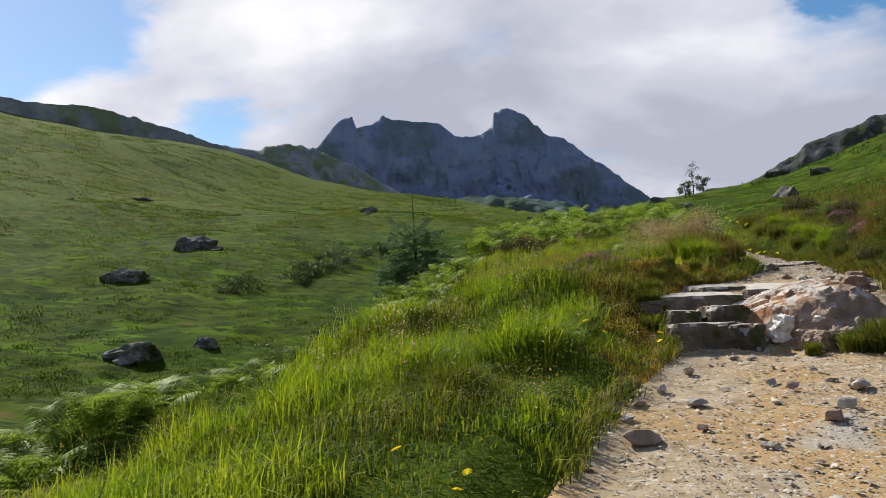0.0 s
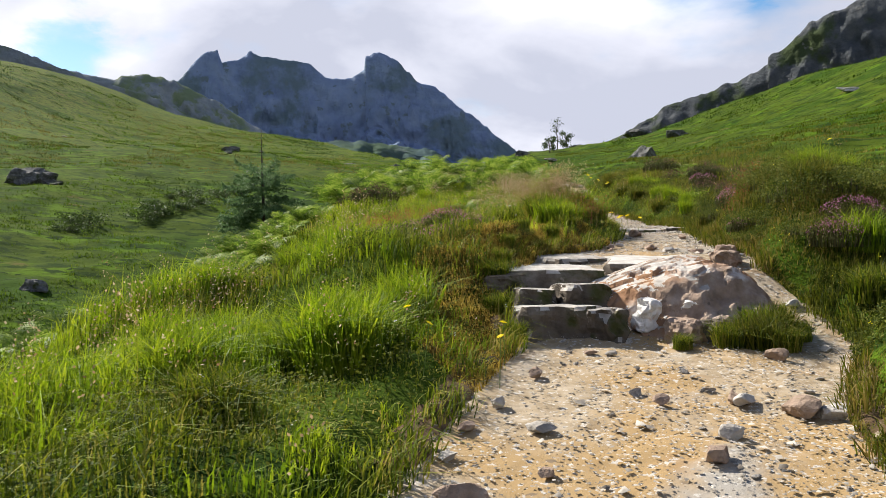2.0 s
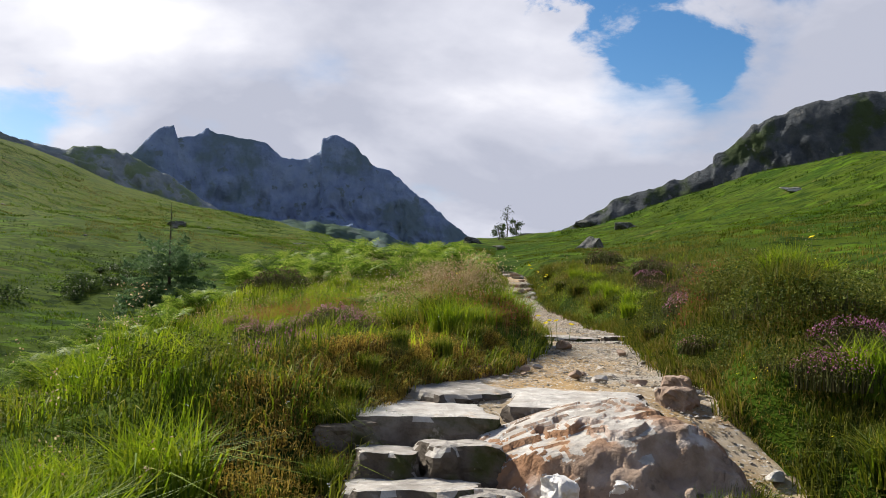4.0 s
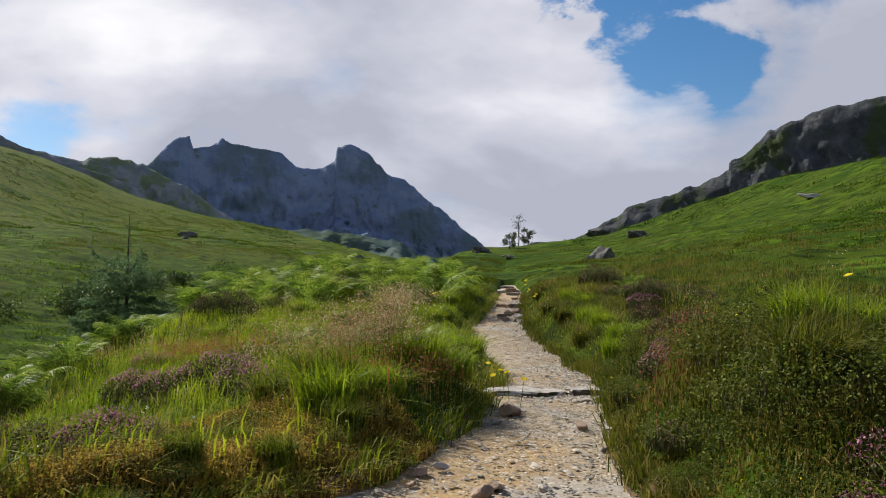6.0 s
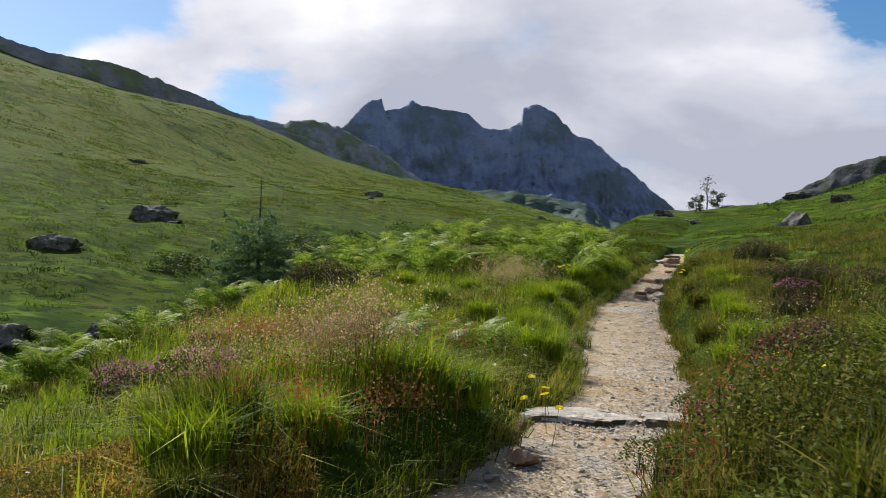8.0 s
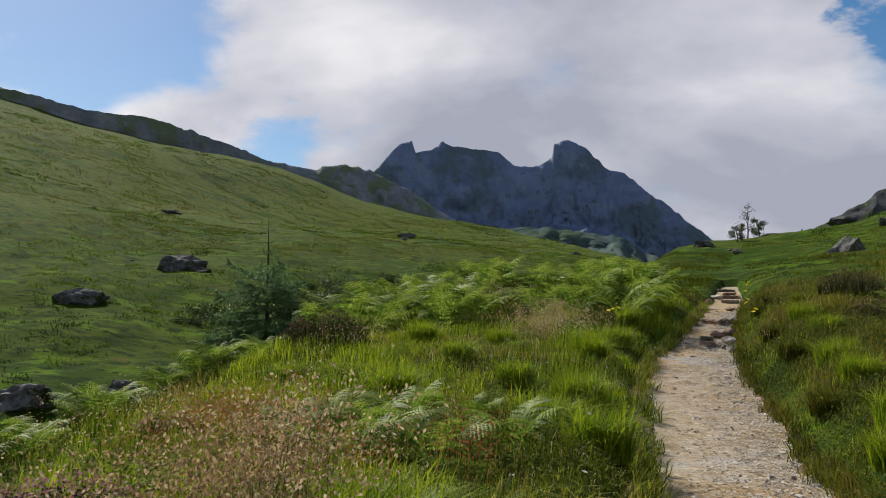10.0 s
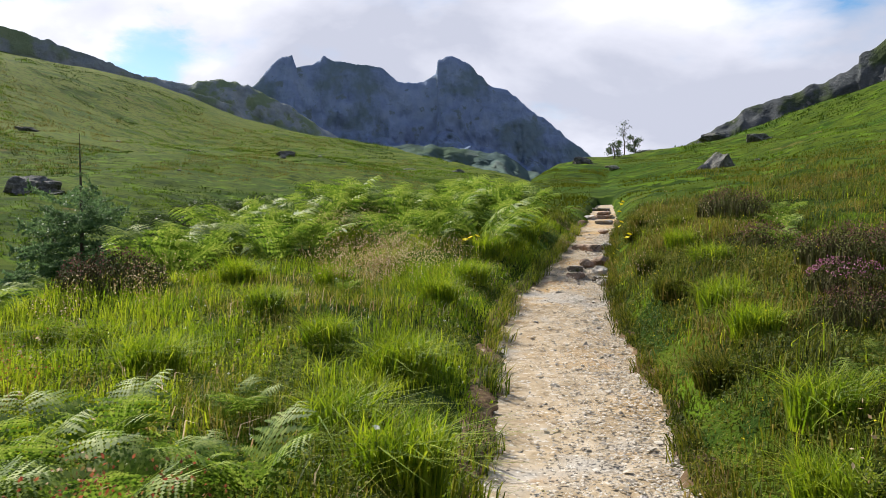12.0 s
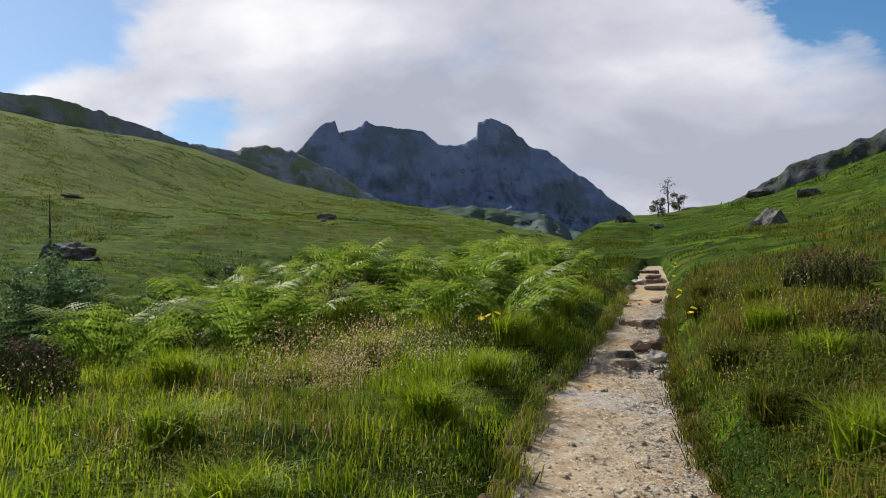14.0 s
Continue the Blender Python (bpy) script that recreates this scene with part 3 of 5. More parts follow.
def slab(name, place, size, mat, seed, label, category="step", turn=0.0, tip=(0, 0), group="", rough=0.10, cuts=9, corner=0.45, taper=0.12):
    """A squared stone whose top lies at the place's height."""
    ob = part(name, block_bm(size, seed, rough, cuts, corner, taper), mat, flat=True)
    if mat is PALE_ROCK:        # worn pale tread; broken side faces also darkened to stand in for shade
        ob.data.materials.append(BROKEN_SHADE_ROCK)
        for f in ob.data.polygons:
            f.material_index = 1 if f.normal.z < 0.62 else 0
    ob.matrix_world = pose(place[0], place[1], place[2] - size[2] / 2, tip[0], tip[1], turn)
    return tagged(ob, label, category, group)


def rock(name, place, size, mat, seed, label, category="rock", turn=0.0, tip=(0, 0), group="", flat_top=None, sub=3, sunk=0.25, rough=0.06, planes=12, cut=0.72):
    bm = rock_bm(size, seed, planes=planes, cut=cut, rough=rough, sub=sub, flat_top=flat_top)
    ob = part(name, bm, mat, flat=True)
    ob.matrix_world = pose(place[0], place[1], place[2] + size[2] * (0.5 - sunk), tip[0], tip[1], turn)
    return tagged(ob, label, category, group)


# the stone stair: three rough risers beside a bare outcrop
STAIR = "steps of the stone stair"
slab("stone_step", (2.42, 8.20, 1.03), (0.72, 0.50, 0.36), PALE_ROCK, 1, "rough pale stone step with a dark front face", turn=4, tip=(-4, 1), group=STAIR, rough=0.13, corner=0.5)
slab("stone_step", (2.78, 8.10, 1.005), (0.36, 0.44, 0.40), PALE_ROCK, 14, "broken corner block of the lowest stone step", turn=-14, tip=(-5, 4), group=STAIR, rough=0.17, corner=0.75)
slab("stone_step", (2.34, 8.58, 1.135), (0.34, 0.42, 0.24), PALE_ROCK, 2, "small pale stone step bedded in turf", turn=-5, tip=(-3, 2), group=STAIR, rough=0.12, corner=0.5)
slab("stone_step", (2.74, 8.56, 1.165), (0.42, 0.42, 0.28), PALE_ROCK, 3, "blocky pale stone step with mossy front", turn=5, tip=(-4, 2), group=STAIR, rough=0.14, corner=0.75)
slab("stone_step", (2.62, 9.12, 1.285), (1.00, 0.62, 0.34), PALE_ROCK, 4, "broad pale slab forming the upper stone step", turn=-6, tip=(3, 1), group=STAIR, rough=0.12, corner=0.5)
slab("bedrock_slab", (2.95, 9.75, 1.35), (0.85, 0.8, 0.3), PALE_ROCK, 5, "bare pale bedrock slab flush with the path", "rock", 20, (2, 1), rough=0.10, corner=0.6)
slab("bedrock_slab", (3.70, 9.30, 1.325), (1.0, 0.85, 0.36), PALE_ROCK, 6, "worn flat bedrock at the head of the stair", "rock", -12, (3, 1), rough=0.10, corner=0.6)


def outcrop():
    """A tilted plate of bedrock: worn pale top rising to one side, broken brown front and flank."""
    ux, uy = np.linspace(2.78, 4.28, 130), np.linspace(7.72, 9.1, 120)
    X, Y = np.meshgrid(ux, uy)
    n1, n2, n3 = fnoise(X * 2.3 + 4, Y * 2.3, 4), fnoise(X * 7 + 1, Y * 7 + 5, 3), fnoise(X * 5 + 3, Y * 12 + 8, 3)
    front = 8.20 - 0.16 * (X - 3.3) + 0.22 * n1
    plate = 1.13 + 0.22 * (X - 2.86) + 0.16 * (Y - 8.2) - 0.55 * softplus(X - 3.80 + 0.25 * (Y - 8.5), 0.06) - 0.10 * softplus(3.35 - X, 0.1)
    z = plate - 0.035 + 0.035 * n1 + 0.012 * n2 + 0.012 * np.round(n3 * 2.5)
    fall = softplus(front - Y, 0.04)
    z = z - 0.75 * fall - 0.035 * np.round(fall * 10 + 2 * n1) + 0.05 * n2 * np.minimum(1, fall * 8)
    z = z - 1.0 * softplus(X - (3.98 + 0.22 * n1), 0.05) - 2.0 * softplus(2.92 + 0.12 * n1 - X, 0.03)
    z = z - 0.5 * softplus(Y - 8.85, 0.06)
    z[0, :], z[-1, :], z[:, 0], z[:, -1] = 0.5, 0.8, 0.6, 0.6
    ob = part("rock_outcrop", grid_mesh("rock_outcrop", X, Y, z), RUST_ROCK, flat=True)
    ob.data.materials.append(PALE_ROCK)
    for f in ob.data.polygons:
        f.material_index = 1 if f.normal.z > 0.80 and f.center.x < 3.62 + 0.5 * (f.center.y - 8.4) + 0.2 * math.sin(9 * f.center.x) else 0
    return tagged(ob, "tilted pale rock outcrop with a rusty broken front", "rock")


outcrop()
slab("quartz_block", (3.10, 8.03, 1.08), (0.15, 0.14, 0.26), WHITE_ROCK, 8, "white broken quartz block against the outcrop", "rock", 30, (10, 4), rough=0.25, corner=0.8)
slab("quartz_block", (3.47, 8.04, 1.06), (0.16, 0.12, 0.10), WHITE_ROCK, 18, "small white quartz lump in the outcrop's front", "rock", -20, (14, 4), rough=0.25, corner=0.8)
slab("stone", (3.32, 7.86, 0.93), (0.30, 0.24, 0.28), RUST_ROCK, 9, "rust-brown stone at the foot of the outcrop", "stone", 70, rough=0.2, corner=0.8)
slab("stone", (3.58, 7.82, 0.92), (0.26, 0.22, 0.24), BROKEN_SHADE_ROCK, 10, "brown stone at the foot of the outcrop", "stone", 20, rough=0.2, corner=0.8)
slab("stone", (2.12, 8.88, 1.24), (0.42, 0.30, 0.30), BROKEN_SHADE_ROCK, 15, "dark earthy stone under the golden bank", "stone", 12, rough=0.2, corner=0.8)
slab("stone", (4.42, 9.35, 1.38), (0.26, 0.22, 0.26), RUST_ROCK, 16, "rusty stone at the foot of the bank", "stone", 30, rough=0.2, corner=0.8)
slab("stone", (4.62, 9.75, 1.42), (0.24, 0.2, 0.22), RUST_ROCK, 17, "rusty stone below the overhanging turf", "stone", 60, rough=0.2, corner=0.8)
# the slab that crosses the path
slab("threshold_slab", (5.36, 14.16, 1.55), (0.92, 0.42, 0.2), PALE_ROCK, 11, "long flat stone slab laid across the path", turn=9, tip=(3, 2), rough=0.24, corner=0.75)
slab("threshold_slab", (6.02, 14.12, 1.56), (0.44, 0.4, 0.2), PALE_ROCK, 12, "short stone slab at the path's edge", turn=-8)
# stones of the upper path: x, y, length, width, height
for i, (x, y, a, b, c) in enumerate([(8.52, 27.05, 0.7, 0.3, 0.3), (8.88, 27.2, 0.45, 0.35, 0.26), (8.1, 25.2, 0.42, 0.4, 0.26), (7.86, 24.9, 0.28, 0.24, 0.22), (8.36, 25.35, 0.5, 0.4, 0.3),
                                     (8.02, 23.7, 0.34, 0.3, 0.2), (7.74, 24.3, 0.3, 0.24, 0.2), (8.12, 24.5, 0.36, 0.3, 0.26), (8.2, 27.6, 0.5, 0.34, 0.2), (8.05, 24.05, 0.3, 0.24, 0.2),
                                     (9.6, 30.2, 0.4, 0.3, 0.16), (10.4, 33.4, 0.7, 0.4, 0.24), (10.9, 35.6, 0.9, 0.45, 0.3), (10.5, 35.2, 0.5, 0.4, 0.25), (11.4, 37.4, 0.8, 0.4, 0.3), (12.0, 40.5, 0.9, 0.5, 0.3)]):
    (slab if i % 3 == 0 else rock)("path_stone", (x, y, path_z(x, y) + (0.28 * c if i % 3 == 0 else 0)), (0.75 * a, 0.75 * b, 0.65 * c), PALE_ROCK if i % 2 else RUST_ROCK, 40 + i,
        "angular pale stone bedded in the upper path", "stone", (53 * i) % 110 - 55, group="stones of the upper path", rough=0.15)
# loose stones on the lower path
LOOSE = [(1.2, 5.29, 0.29), (1.71, 6.01, 0.2), (1.62, 5.5, 0.12), (1.9, 5.1, 0.16), (1.97, 7.04, 0.16), (1.6, 6.45, 0.14), (2.43, 5.5, 0.2), (2.65, 5.78, 0.2), (2.96, 6.37, 0.18), (1.2, 5.7, 0.12),
         (1.36, 6.08, 0.15), (3.0, 6.32, 0.2), (3.2, 6.1, 0.26), (3.32, 6.02, 0.2), (2.53, 6.4, 0.14), (4.2, 7.4, 0.16), (3.7, 7.2, 0.18), (2.63, 7.5, 0.11), (2.5, 7.55, 0.1), (3.46, 6.13, 0.18),
         (4.03, 10.23, 0.2), (4.15, 10.07, 0.2), (4.14, 10.44, 0.16), (4.42, 10.46, 0.14), (3.8, 10.84, 0.14), (3.94, 10.9, 0.12), (3.72, 10.6, 0.1), (4.43, 9.6, 0.18), (4.4, 9.98, 0.16), (4.6, 9.5, 0.18),
         (4.84, 12.8, 0.3), (4.66, 12.5, 0.1), (5.2, 12.1, 0.14), (5.75, 13.5, 0.12), (4.4, 8.1, 0.2), (4.6, 8.5, 0.22), (4.3, 8.9, 0.16)]
for i, (x, y, s) in enumerate(LOOSE):
    k = np.random.RandomState(100 + i).rand(3)
    rock("stone", (x, y, path_z(x, y)), (0.8 * s * (1 + 0.4 * k[0]), 0.8 * s * (0.6 + 0.4 * k[1]), 0.8 * s * (0.4 + 0.35 * k[2])), RUST_ROCK if i % 2 == 0 else PALE_ROCK, 100 + i,
         "loose angular stone lying on the gritty path", "stone", 360 * k[0], group="loose stones on the path", sunk=0.28, rough=0.12, planes=9, cut=0.62)
# smaller stones, five shapes shared
SHAPES = [bm_mesh("stone", rock_bm((1, 0.55 + 0.09 * i, 0.42), 200 + i, sub=2, planes=9, cut=0.6)) for i in range(5)]
for me in SHAPES:
    me.materials.append(PALE_ROCK)
for i in range(260):
    y = 4.4 + 26 * rng.rand() ** 1.3
    L, R, _ = lay(y)
    u = rng.rand()
    u = u if rng.rand() < 0.4 else (0.06 * rng.rand() if u < 0.4 else 1 - 0.25 * rng.rand())
    x = float(L + (R - L) * u)
    s = 0.035 + 0.07 * rng.rand() ** 3
    ob = new("stone", SHAPES[i % 5])
    ob.matrix_world = pose(x, y, path_z(x, y) + 0.1 * s - 0.012, 20 * rng.randn(), 20 * rng.randn(), 360 * rng.rand()) @ Matrix.Scale(s, 4)
    tagged(ob, "small loose stone lying on the gritty path", "stone", "small stones on the path")


def pebbles(name, n, y0, y1, lo, hi, label, power=1.0, bias=1.0):
    y = y0 + (y1 - y0) * rng.rand(n) ** power
    L, R, T = lay(y)
    x = L + (R - L) * rng.rand(n) ** bias
    z = T + HUMP * fnoise(x / 0.5, y / 0.5, 3)
    s = lo + (hi - lo) * rng.rand(n) ** 3
    base = np.array([(1, 0, 0), (0, 1, 0), (-1, 0, 0), (0, -1, 0), (0.25, 0.2, 0.38)], float)
    V = base[None] * (0.6 + 0.6 * rng.rand(n, 5, 1)) * s[:, None, None]
    a = rng.rand(n) * 6.3
    ca, sa = np.cos(a)[:, None], np.sin(a)[:, None]
    V = np.stack([V[..., 0] * ca - V[..., 1] * sa, V[..., 0] * sa + V[..., 1] * ca, V[..., 2] + 0.18 * s[:, None] * rng.randn(n, 5)], -1)
    V += np.stack([x, y, z + 0.1 * s], -1)[:, None]
    f = np.array([(0, 1, 4), (1, 2, 4), (2, 3, 4), (3, 0, 4)])
    me = bpy.data.meshes.new(name)
    raw_mesh(me, V.reshape(-1, 3), None, (5 * np.arange(n)[:, None, None] + f).reshape(-1, 3))
    tagged(part(name, me, GRAVEL, flat=True), label, "gravel", kind="stuff")


pebbles("gravel", 20000, 4.2, 14, 0.004, 0.016, "scattered grey and ochre gravel chips on the path", bias=0.8)
pebbles("gravel", 36000, 13.5, 30, 0.004, 0.016, "dense grey gravel chips covering the path", 1.2, 0.42)
pebbles("gravel", 1300, 13.5, 30, 0.012, 0.036, "coarse grey stones strewn over the path", 1.2, 0.35)
pebbles("gravel", 800, 4.2, 13, 0.012, 0.040, "coarse broken stones strewn over the path", 1.0, 0.6)

# boulders on the hillsides
for x, y, size, seed, tone in [(-29.9, 93, (6.0, 4, 2.6), 301, DARK_ROCK), (-27.4, 92, (2.4, 2, 1.1), 302, DARK_ROCK), (-29.7, 73.5, (4.4, 3, 2.1), 303, DARK_ROCK), (-20.2, 50.8, (3.6, 3, 1.9), 304, DARK_ROCK),
                               (-16.8, 54.5, (1.7, 1.4, 1.0), 305, DARK_ROCK), (31.6, 81, (4.8, 3.0, 4.6), 306, DARK_ROCK), (35.3, 80.5, (1.5, 1.2, 1.8), 307, PALE_ROCK), (-25.7, 239, (6.5, 4, 2.4), 308, DARK_ROCK),
                               (8, 262, (4.5, 3, 1.8), 309, DARK_ROCK), (-50, 234, (5, 3, 1.6), 310, DARK_ROCK), (25, 290, (5, 3, 2), 311, DARK_ROCK), (-72, 190, (5, 3, 1.8), 312, DARK_ROCK),
                               (52, 118, (6, 3, 1.6), 313, DARK_ROCK), (58, 150, (8, 4, 2.2), 314, DARK_ROCK), (64, 95, (3.6, 2.2, 0.9), 315, PALE_ROCK), (28.5, 118, (3.2, 2, 1.6), 316, DARK_ROCK),
                               (31, 126, (2.4, 2, 1.4), 317, DARK_ROCK), (30.2, 108, (2.2, 1.2, 0.6), 318, PALE_ROCK), (30.9, 112, (2.0, 1.2, 0.6), 319, PALE_ROCK), (50, 160, (6, 3, 1.8), 320, DARK_ROCK)]:
    rock("boulder", (x, y, ground_at(x, y)), size, tone, seed, "grey weathered boulder half sunk in the hillside turf" if tone is DARK_ROCK else "pale lichened boulder lying on the grass", "boulder",
         seed * 41 % 50, sunk=0.38, rough=0.3, planes=10 if seed == 306 else 18, cut=0.62 if seed == 306 else 0.74, sub=4)
for i in range(14):
    y = 90 + 230 * rng.rand()
    x = -15 - 0.42 * y * rng.rand() + 0.12 * y * (rng.rand() < 0.5)
    s = (0.4 + 0.9 * rng.rand() ** 2) * (0.6 + y / 300)
    rock("boulder", (x, y, ground_at(x, y)), (s * 1.6, s, s * 0.6), DARK_ROCK, 400 + i, "small dark rock showing through hillside grass", "boulder", 30 * i, group="rocks on the far hillside", sub=2, sunk=0.3)

# ---- grass ----


def bare_ground(x, y):
    """Where mossy turf or a bed of bracken keeps the grass down."""
    return np.maximum(np.maximum(np.exp(-(((x - 2.8) / 1.15) ** 2 + ((y - 10.7) / 1.6) ** 2) ** 2), 0.8 * np.exp(-(((x - 1.8) / 0.5) ** 2 + ((y - 7.9) / 1.0) ** 2) ** 2)), 0.8 * np.exp(-(((x - 3.9) / 0.8) ** 2 + ((y - 15.9) / 1.0) ** 2) ** 2))


def meadow(name, n, y0, y1, h, w, mat, label, left=None, right=None, power=1.0, size=0.7, lean=0.85, low=0.12, keep=0.0, drift=(0.1, -0.06)):
    x, y = scatter(n, y0, y1, left, right, power)
    c = clumps(x, y, size, low)
    ok = c > keep
    ok &= rng.rand(len(x)) > 0.94 * bare_ground(x, y)
    x, y, c = x[ok], y[ok], c[ok]
    near = smooth(-0.02, 0.9, off_path(x, y))
    H = h * (0.25 + 1.0 * c ** 1.3) * (0.3 + 0.7 * near) * (0.6 + 0.6 * rng.rand(len(x)))
    blades(name, on_ground(x, y), H, w * (0.6 + 0.8 * rng.rand(len(x))), mat, lean, drift, label)


meadow("bank_grass", 64000, 3.5, 18, 0.26, 0.0085, GRASS, "long green and yellowed grass on the bank", left=(-0.02, 5.5))
meadow("bank_grass", 28000, 5, 18, 0.26, 0.008, MOOR, "long dark green grass on the upper bank", right=(-0.02, 4.5))
meadow("bank_grass", 56000, 17, 33, 0.20, 0.010, GRASS, "rough meadow grass beside the path", left=(-0.02, 8))
meadow("bank_grass", 30000, 17, 33, 0.22, 0.012, MOOR, "rough dark green hill grass above the path", right=(-0.02, 7))
meadow("lush_grass", 36000, 3.5, 11, 0.40, 0.009, LUSH, "bright lush grass in tufts along the path", left=(0.15, 4.2), keep=0.36, size=0.9, lean=0.6)
meadow("lush_grass", 34000, 11, 20, 0.30, 0.009, LUSH, "bright lush grass in scattered tufts", left=(0.1, 5), keep=0.50, size=0.8, lean=0.65)
meadow("bank_grass", 40000, 5.5, 15, 0.27, 0.008, MOOR, "thick dark grass overhanging the upper bank", right=(-0.03, 2.2), size=0.5, low=0.3, lean=0.9)
meadow("bank_grass", 28000, 14, 30, 0.28, 0.009, MOOR, "thick dark grass along the upper edge of the path", right=(-0.03, 1.8), size=0.5, low=0.3, lean=0.9)
meadow("bank_grass", 14000, 8.3, 11.5, 0.24, 0.008, MOOR, "short thick grass on the hummocks beside the path", right=(-0.02, 1.6), size=0.5, low=0.45, lean=0.9)
meadow("heath_grass", 7000, 9.5, 34, 0.18, 0.008, STRAW, "brownish old grass and heath stems", left=(0.1, 6), keep=0.62, size=1.3, lean=0.8)
meadow("heath_grass", 11000, 8, 34, 0.18, 0.009, HEATH, "brown heath stems on the upper slope", right=(0.3, 6), keep=0.62, size=1.5, lean=0.8)
meadow("lush_grass", 42000, 17.5, 30, 0.26, 0.010, LUSH, "bright lush grass in tufts on the meadow", left=(0.0, 6), keep=0.48, size=0.9, lean=0.6)
meadow("lush_grass", 9000, 6, 30, 0.30, 0.009, LUSH, "bright lush grass tufts on the slope", right=(0.2, 5), keep=0.66, size=0.7, lean=0.6)
meadow("slope_grass", 40000, 3, 45, 0.26, 0.018, GRASS, "grass on the falling side of the bank", left=(4.5, 16), size=1.6)
meadow("slope_grass", 40000, 8, 60, 0.2, 0.02, MOOR, "grass on the rising hillside", right=(4, 22), size=1.6)
meadow("slope_grass", 26000, 32, 110, 0.2, 0.05, HILL_GRASS, "far hill grass round the head of the path", left=(0.2, 14), size=2.5)
meadow("slope_grass", 26000, 32, 130, 0.2, 0.05, HILL_GRASS, "far hill grass on the slope", right=(0.2, 35), size=2.5)


# rush and grass clumps over the far hillsides, in drifts along the slope
RUSH_DARK = material("dark_rush_clump", [(0.022, 0.046, 0.005), (0.038, 0.072, 0.007), (0.058, 0.095, 0.010)], 0.3, rough=0.9, island=0.3, translucent=0.25, spec=0.05, detail=3)
HILL_BRIGHT = material("bright_hill_clump", [(0.050, 0.098, 0.006), (0.080, 0.138, 0.009), (0.120, 0.170, 0.015)], 0.3, rough=0.9, island=0.3, translucent=0.35, spec=0.05, detail=3)
HILL_STRAW = material("straw_hill_clump", [(0.090, 0.100, 0.018), (0.140, 0.135, 0.032), (0.20, 0.17, 0.055)], 0.3, rough=0.9, island=0.3, translucent=0.3, spec=0.05, detail=3)


def hill_clumps(name, n, az0, az1, r0, r1, mat, offset, keep, label, h=0.26, per=13):
    r = r0 * (r1 / r0) ** rng.rand(n)
    a = np.radians(az0 + (az1 - az0) * rng.rand(n))
    x, y = r * np.sin(a), r * np.cos(a)
    drift = fnoise(x / (4 + 0.05 * r) + offset, y / (9 + 0.05 * r), 3)
    ok = (drift > keep) & (off_path(x, y) > 9)
    x, y, r = x[ok], y[ok], r[ok]
    size = (0.5 + 0.9 * rng.rand(len(x))) * (0.35 + r / 190)
    k = np.repeat(np.arange(len(x)), per)
    P = np.stack([x[k] + 0.55 * size[k] * rng.randn(len(k)), y[k] + 0.4 * size[k] * rng.randn(len(k)), 0 * x[k]], -1)
    P[:, 2] = land(P[:, 0], P[:, 1]) - 0.05
    blades(name, P, h * size[k] * (0.6 + 0.7 * rng.rand(len(k))), 0.085 * size[k], mat, 1.0, (0.1, -0.05), label)


hill_clumps("rush_clumps", 11000, -44, 8, 48, 460, RUSH_DARK, 3.0, 0.14, "dark rush clumps in drifts over the hillside")
hill_clumps("grass_clumps", 13000, -44, 8, 48, 460, HILL_BRIGHT, 41.0, 0.05, "bright grass clumps in drifts over the hillside")
hill_clumps("straw_clumps", 6000, -44, 6, 120, 420, HILL_STRAW, 77.0, 0.12, "straw-coloured grass drifts high on the hillside")
hill_clumps("rush_clumps", 6000, 18, 50, 26, 200, RUSH_DARK, 13.0, 0.10, "dark rush clumps on the slope above the path")
hill_clumps("grass_clumps", 5000, 18, 50, 26, 200, HILL_BRIGHT, 61.0, 0.10, "bright grass clumps on the slope above the path")


# tufts that spill over the path's edges
for side in (0, 1):
    n = 9000
    y = 3.5 + 27 * rng.rand(n)
    L, R, T = lay(y)
    L, R = L + 0.16 * fnoise(y / 0.9, y * 0 + 3.3, 3), R + 0.16 * fnoise(y / 0.8, y * 0 + 8.7, 3)
    tuft = fnoise(y / 0.22 + 50 * side, y * 0, 2)
    ok = tuft > -0.05
    d = (-0.10 * rng.rand(n) + 0.14 * rng.rand(n)) * (1 + tuft)
    x = (L - d) if side == 0 else (R + d)
    P = np.stack([x, y, T - 0.02 + 0.08 * smooth(-0.05, 0.1, d)], -1)[ok]
    blades("edge_grass", P, 0.06 + 0.16 * rng.rand(len(P)), 0.006 + 0.006 * rng.rand(len(P)), GRASS if side == 0 else MOOR, 0.8, (0.35, -0.1) if side == 0 else (-0.35, -0.1), "short grass spilling over the edge of the path")

# low leafy growth
for n, y0, y1, side, label in ((60000, 5, 20, {"left": (-0.03, 3.5)}, "low bilberry and herb leaves on the bank"), (70000, 6, 22, {"right": (-0.03, 3.5)}, "low bilberry and herb leaves above the path"),
                               (36000, 6.5, 14, {"right": (-0.05, 1.6)}, "leafy bilberry hummocks beside the path"), (50000, 18, 34, {"left": (-0.03, 6)}, "low herb leaves in the meadow"), (28000, 20, 34, {"right": (-0.03, 5)}, "low herb leaves on the slope")):
    x, y = scatter(n, y0, y1, **side)
    c = clumps(x + 20, y, 0.55, 0)
    ok = (c > 0.42) & (rng.rand(len(x)) > 0.95 * bare_ground(x, y))
    x, y, c = x[ok], y[ok], c[ok]
    P = on_ground(x, y)
    P[:, 2] += 0.34 * c * rng.rand(len(x)) ** 0.7 * smooth(-0.05, 0.5, off_path(x, y)) + 0.015
    flecks("low_leaves", P, 0.012 + 0.018 * rng.rand(len(x)), HERB, label)

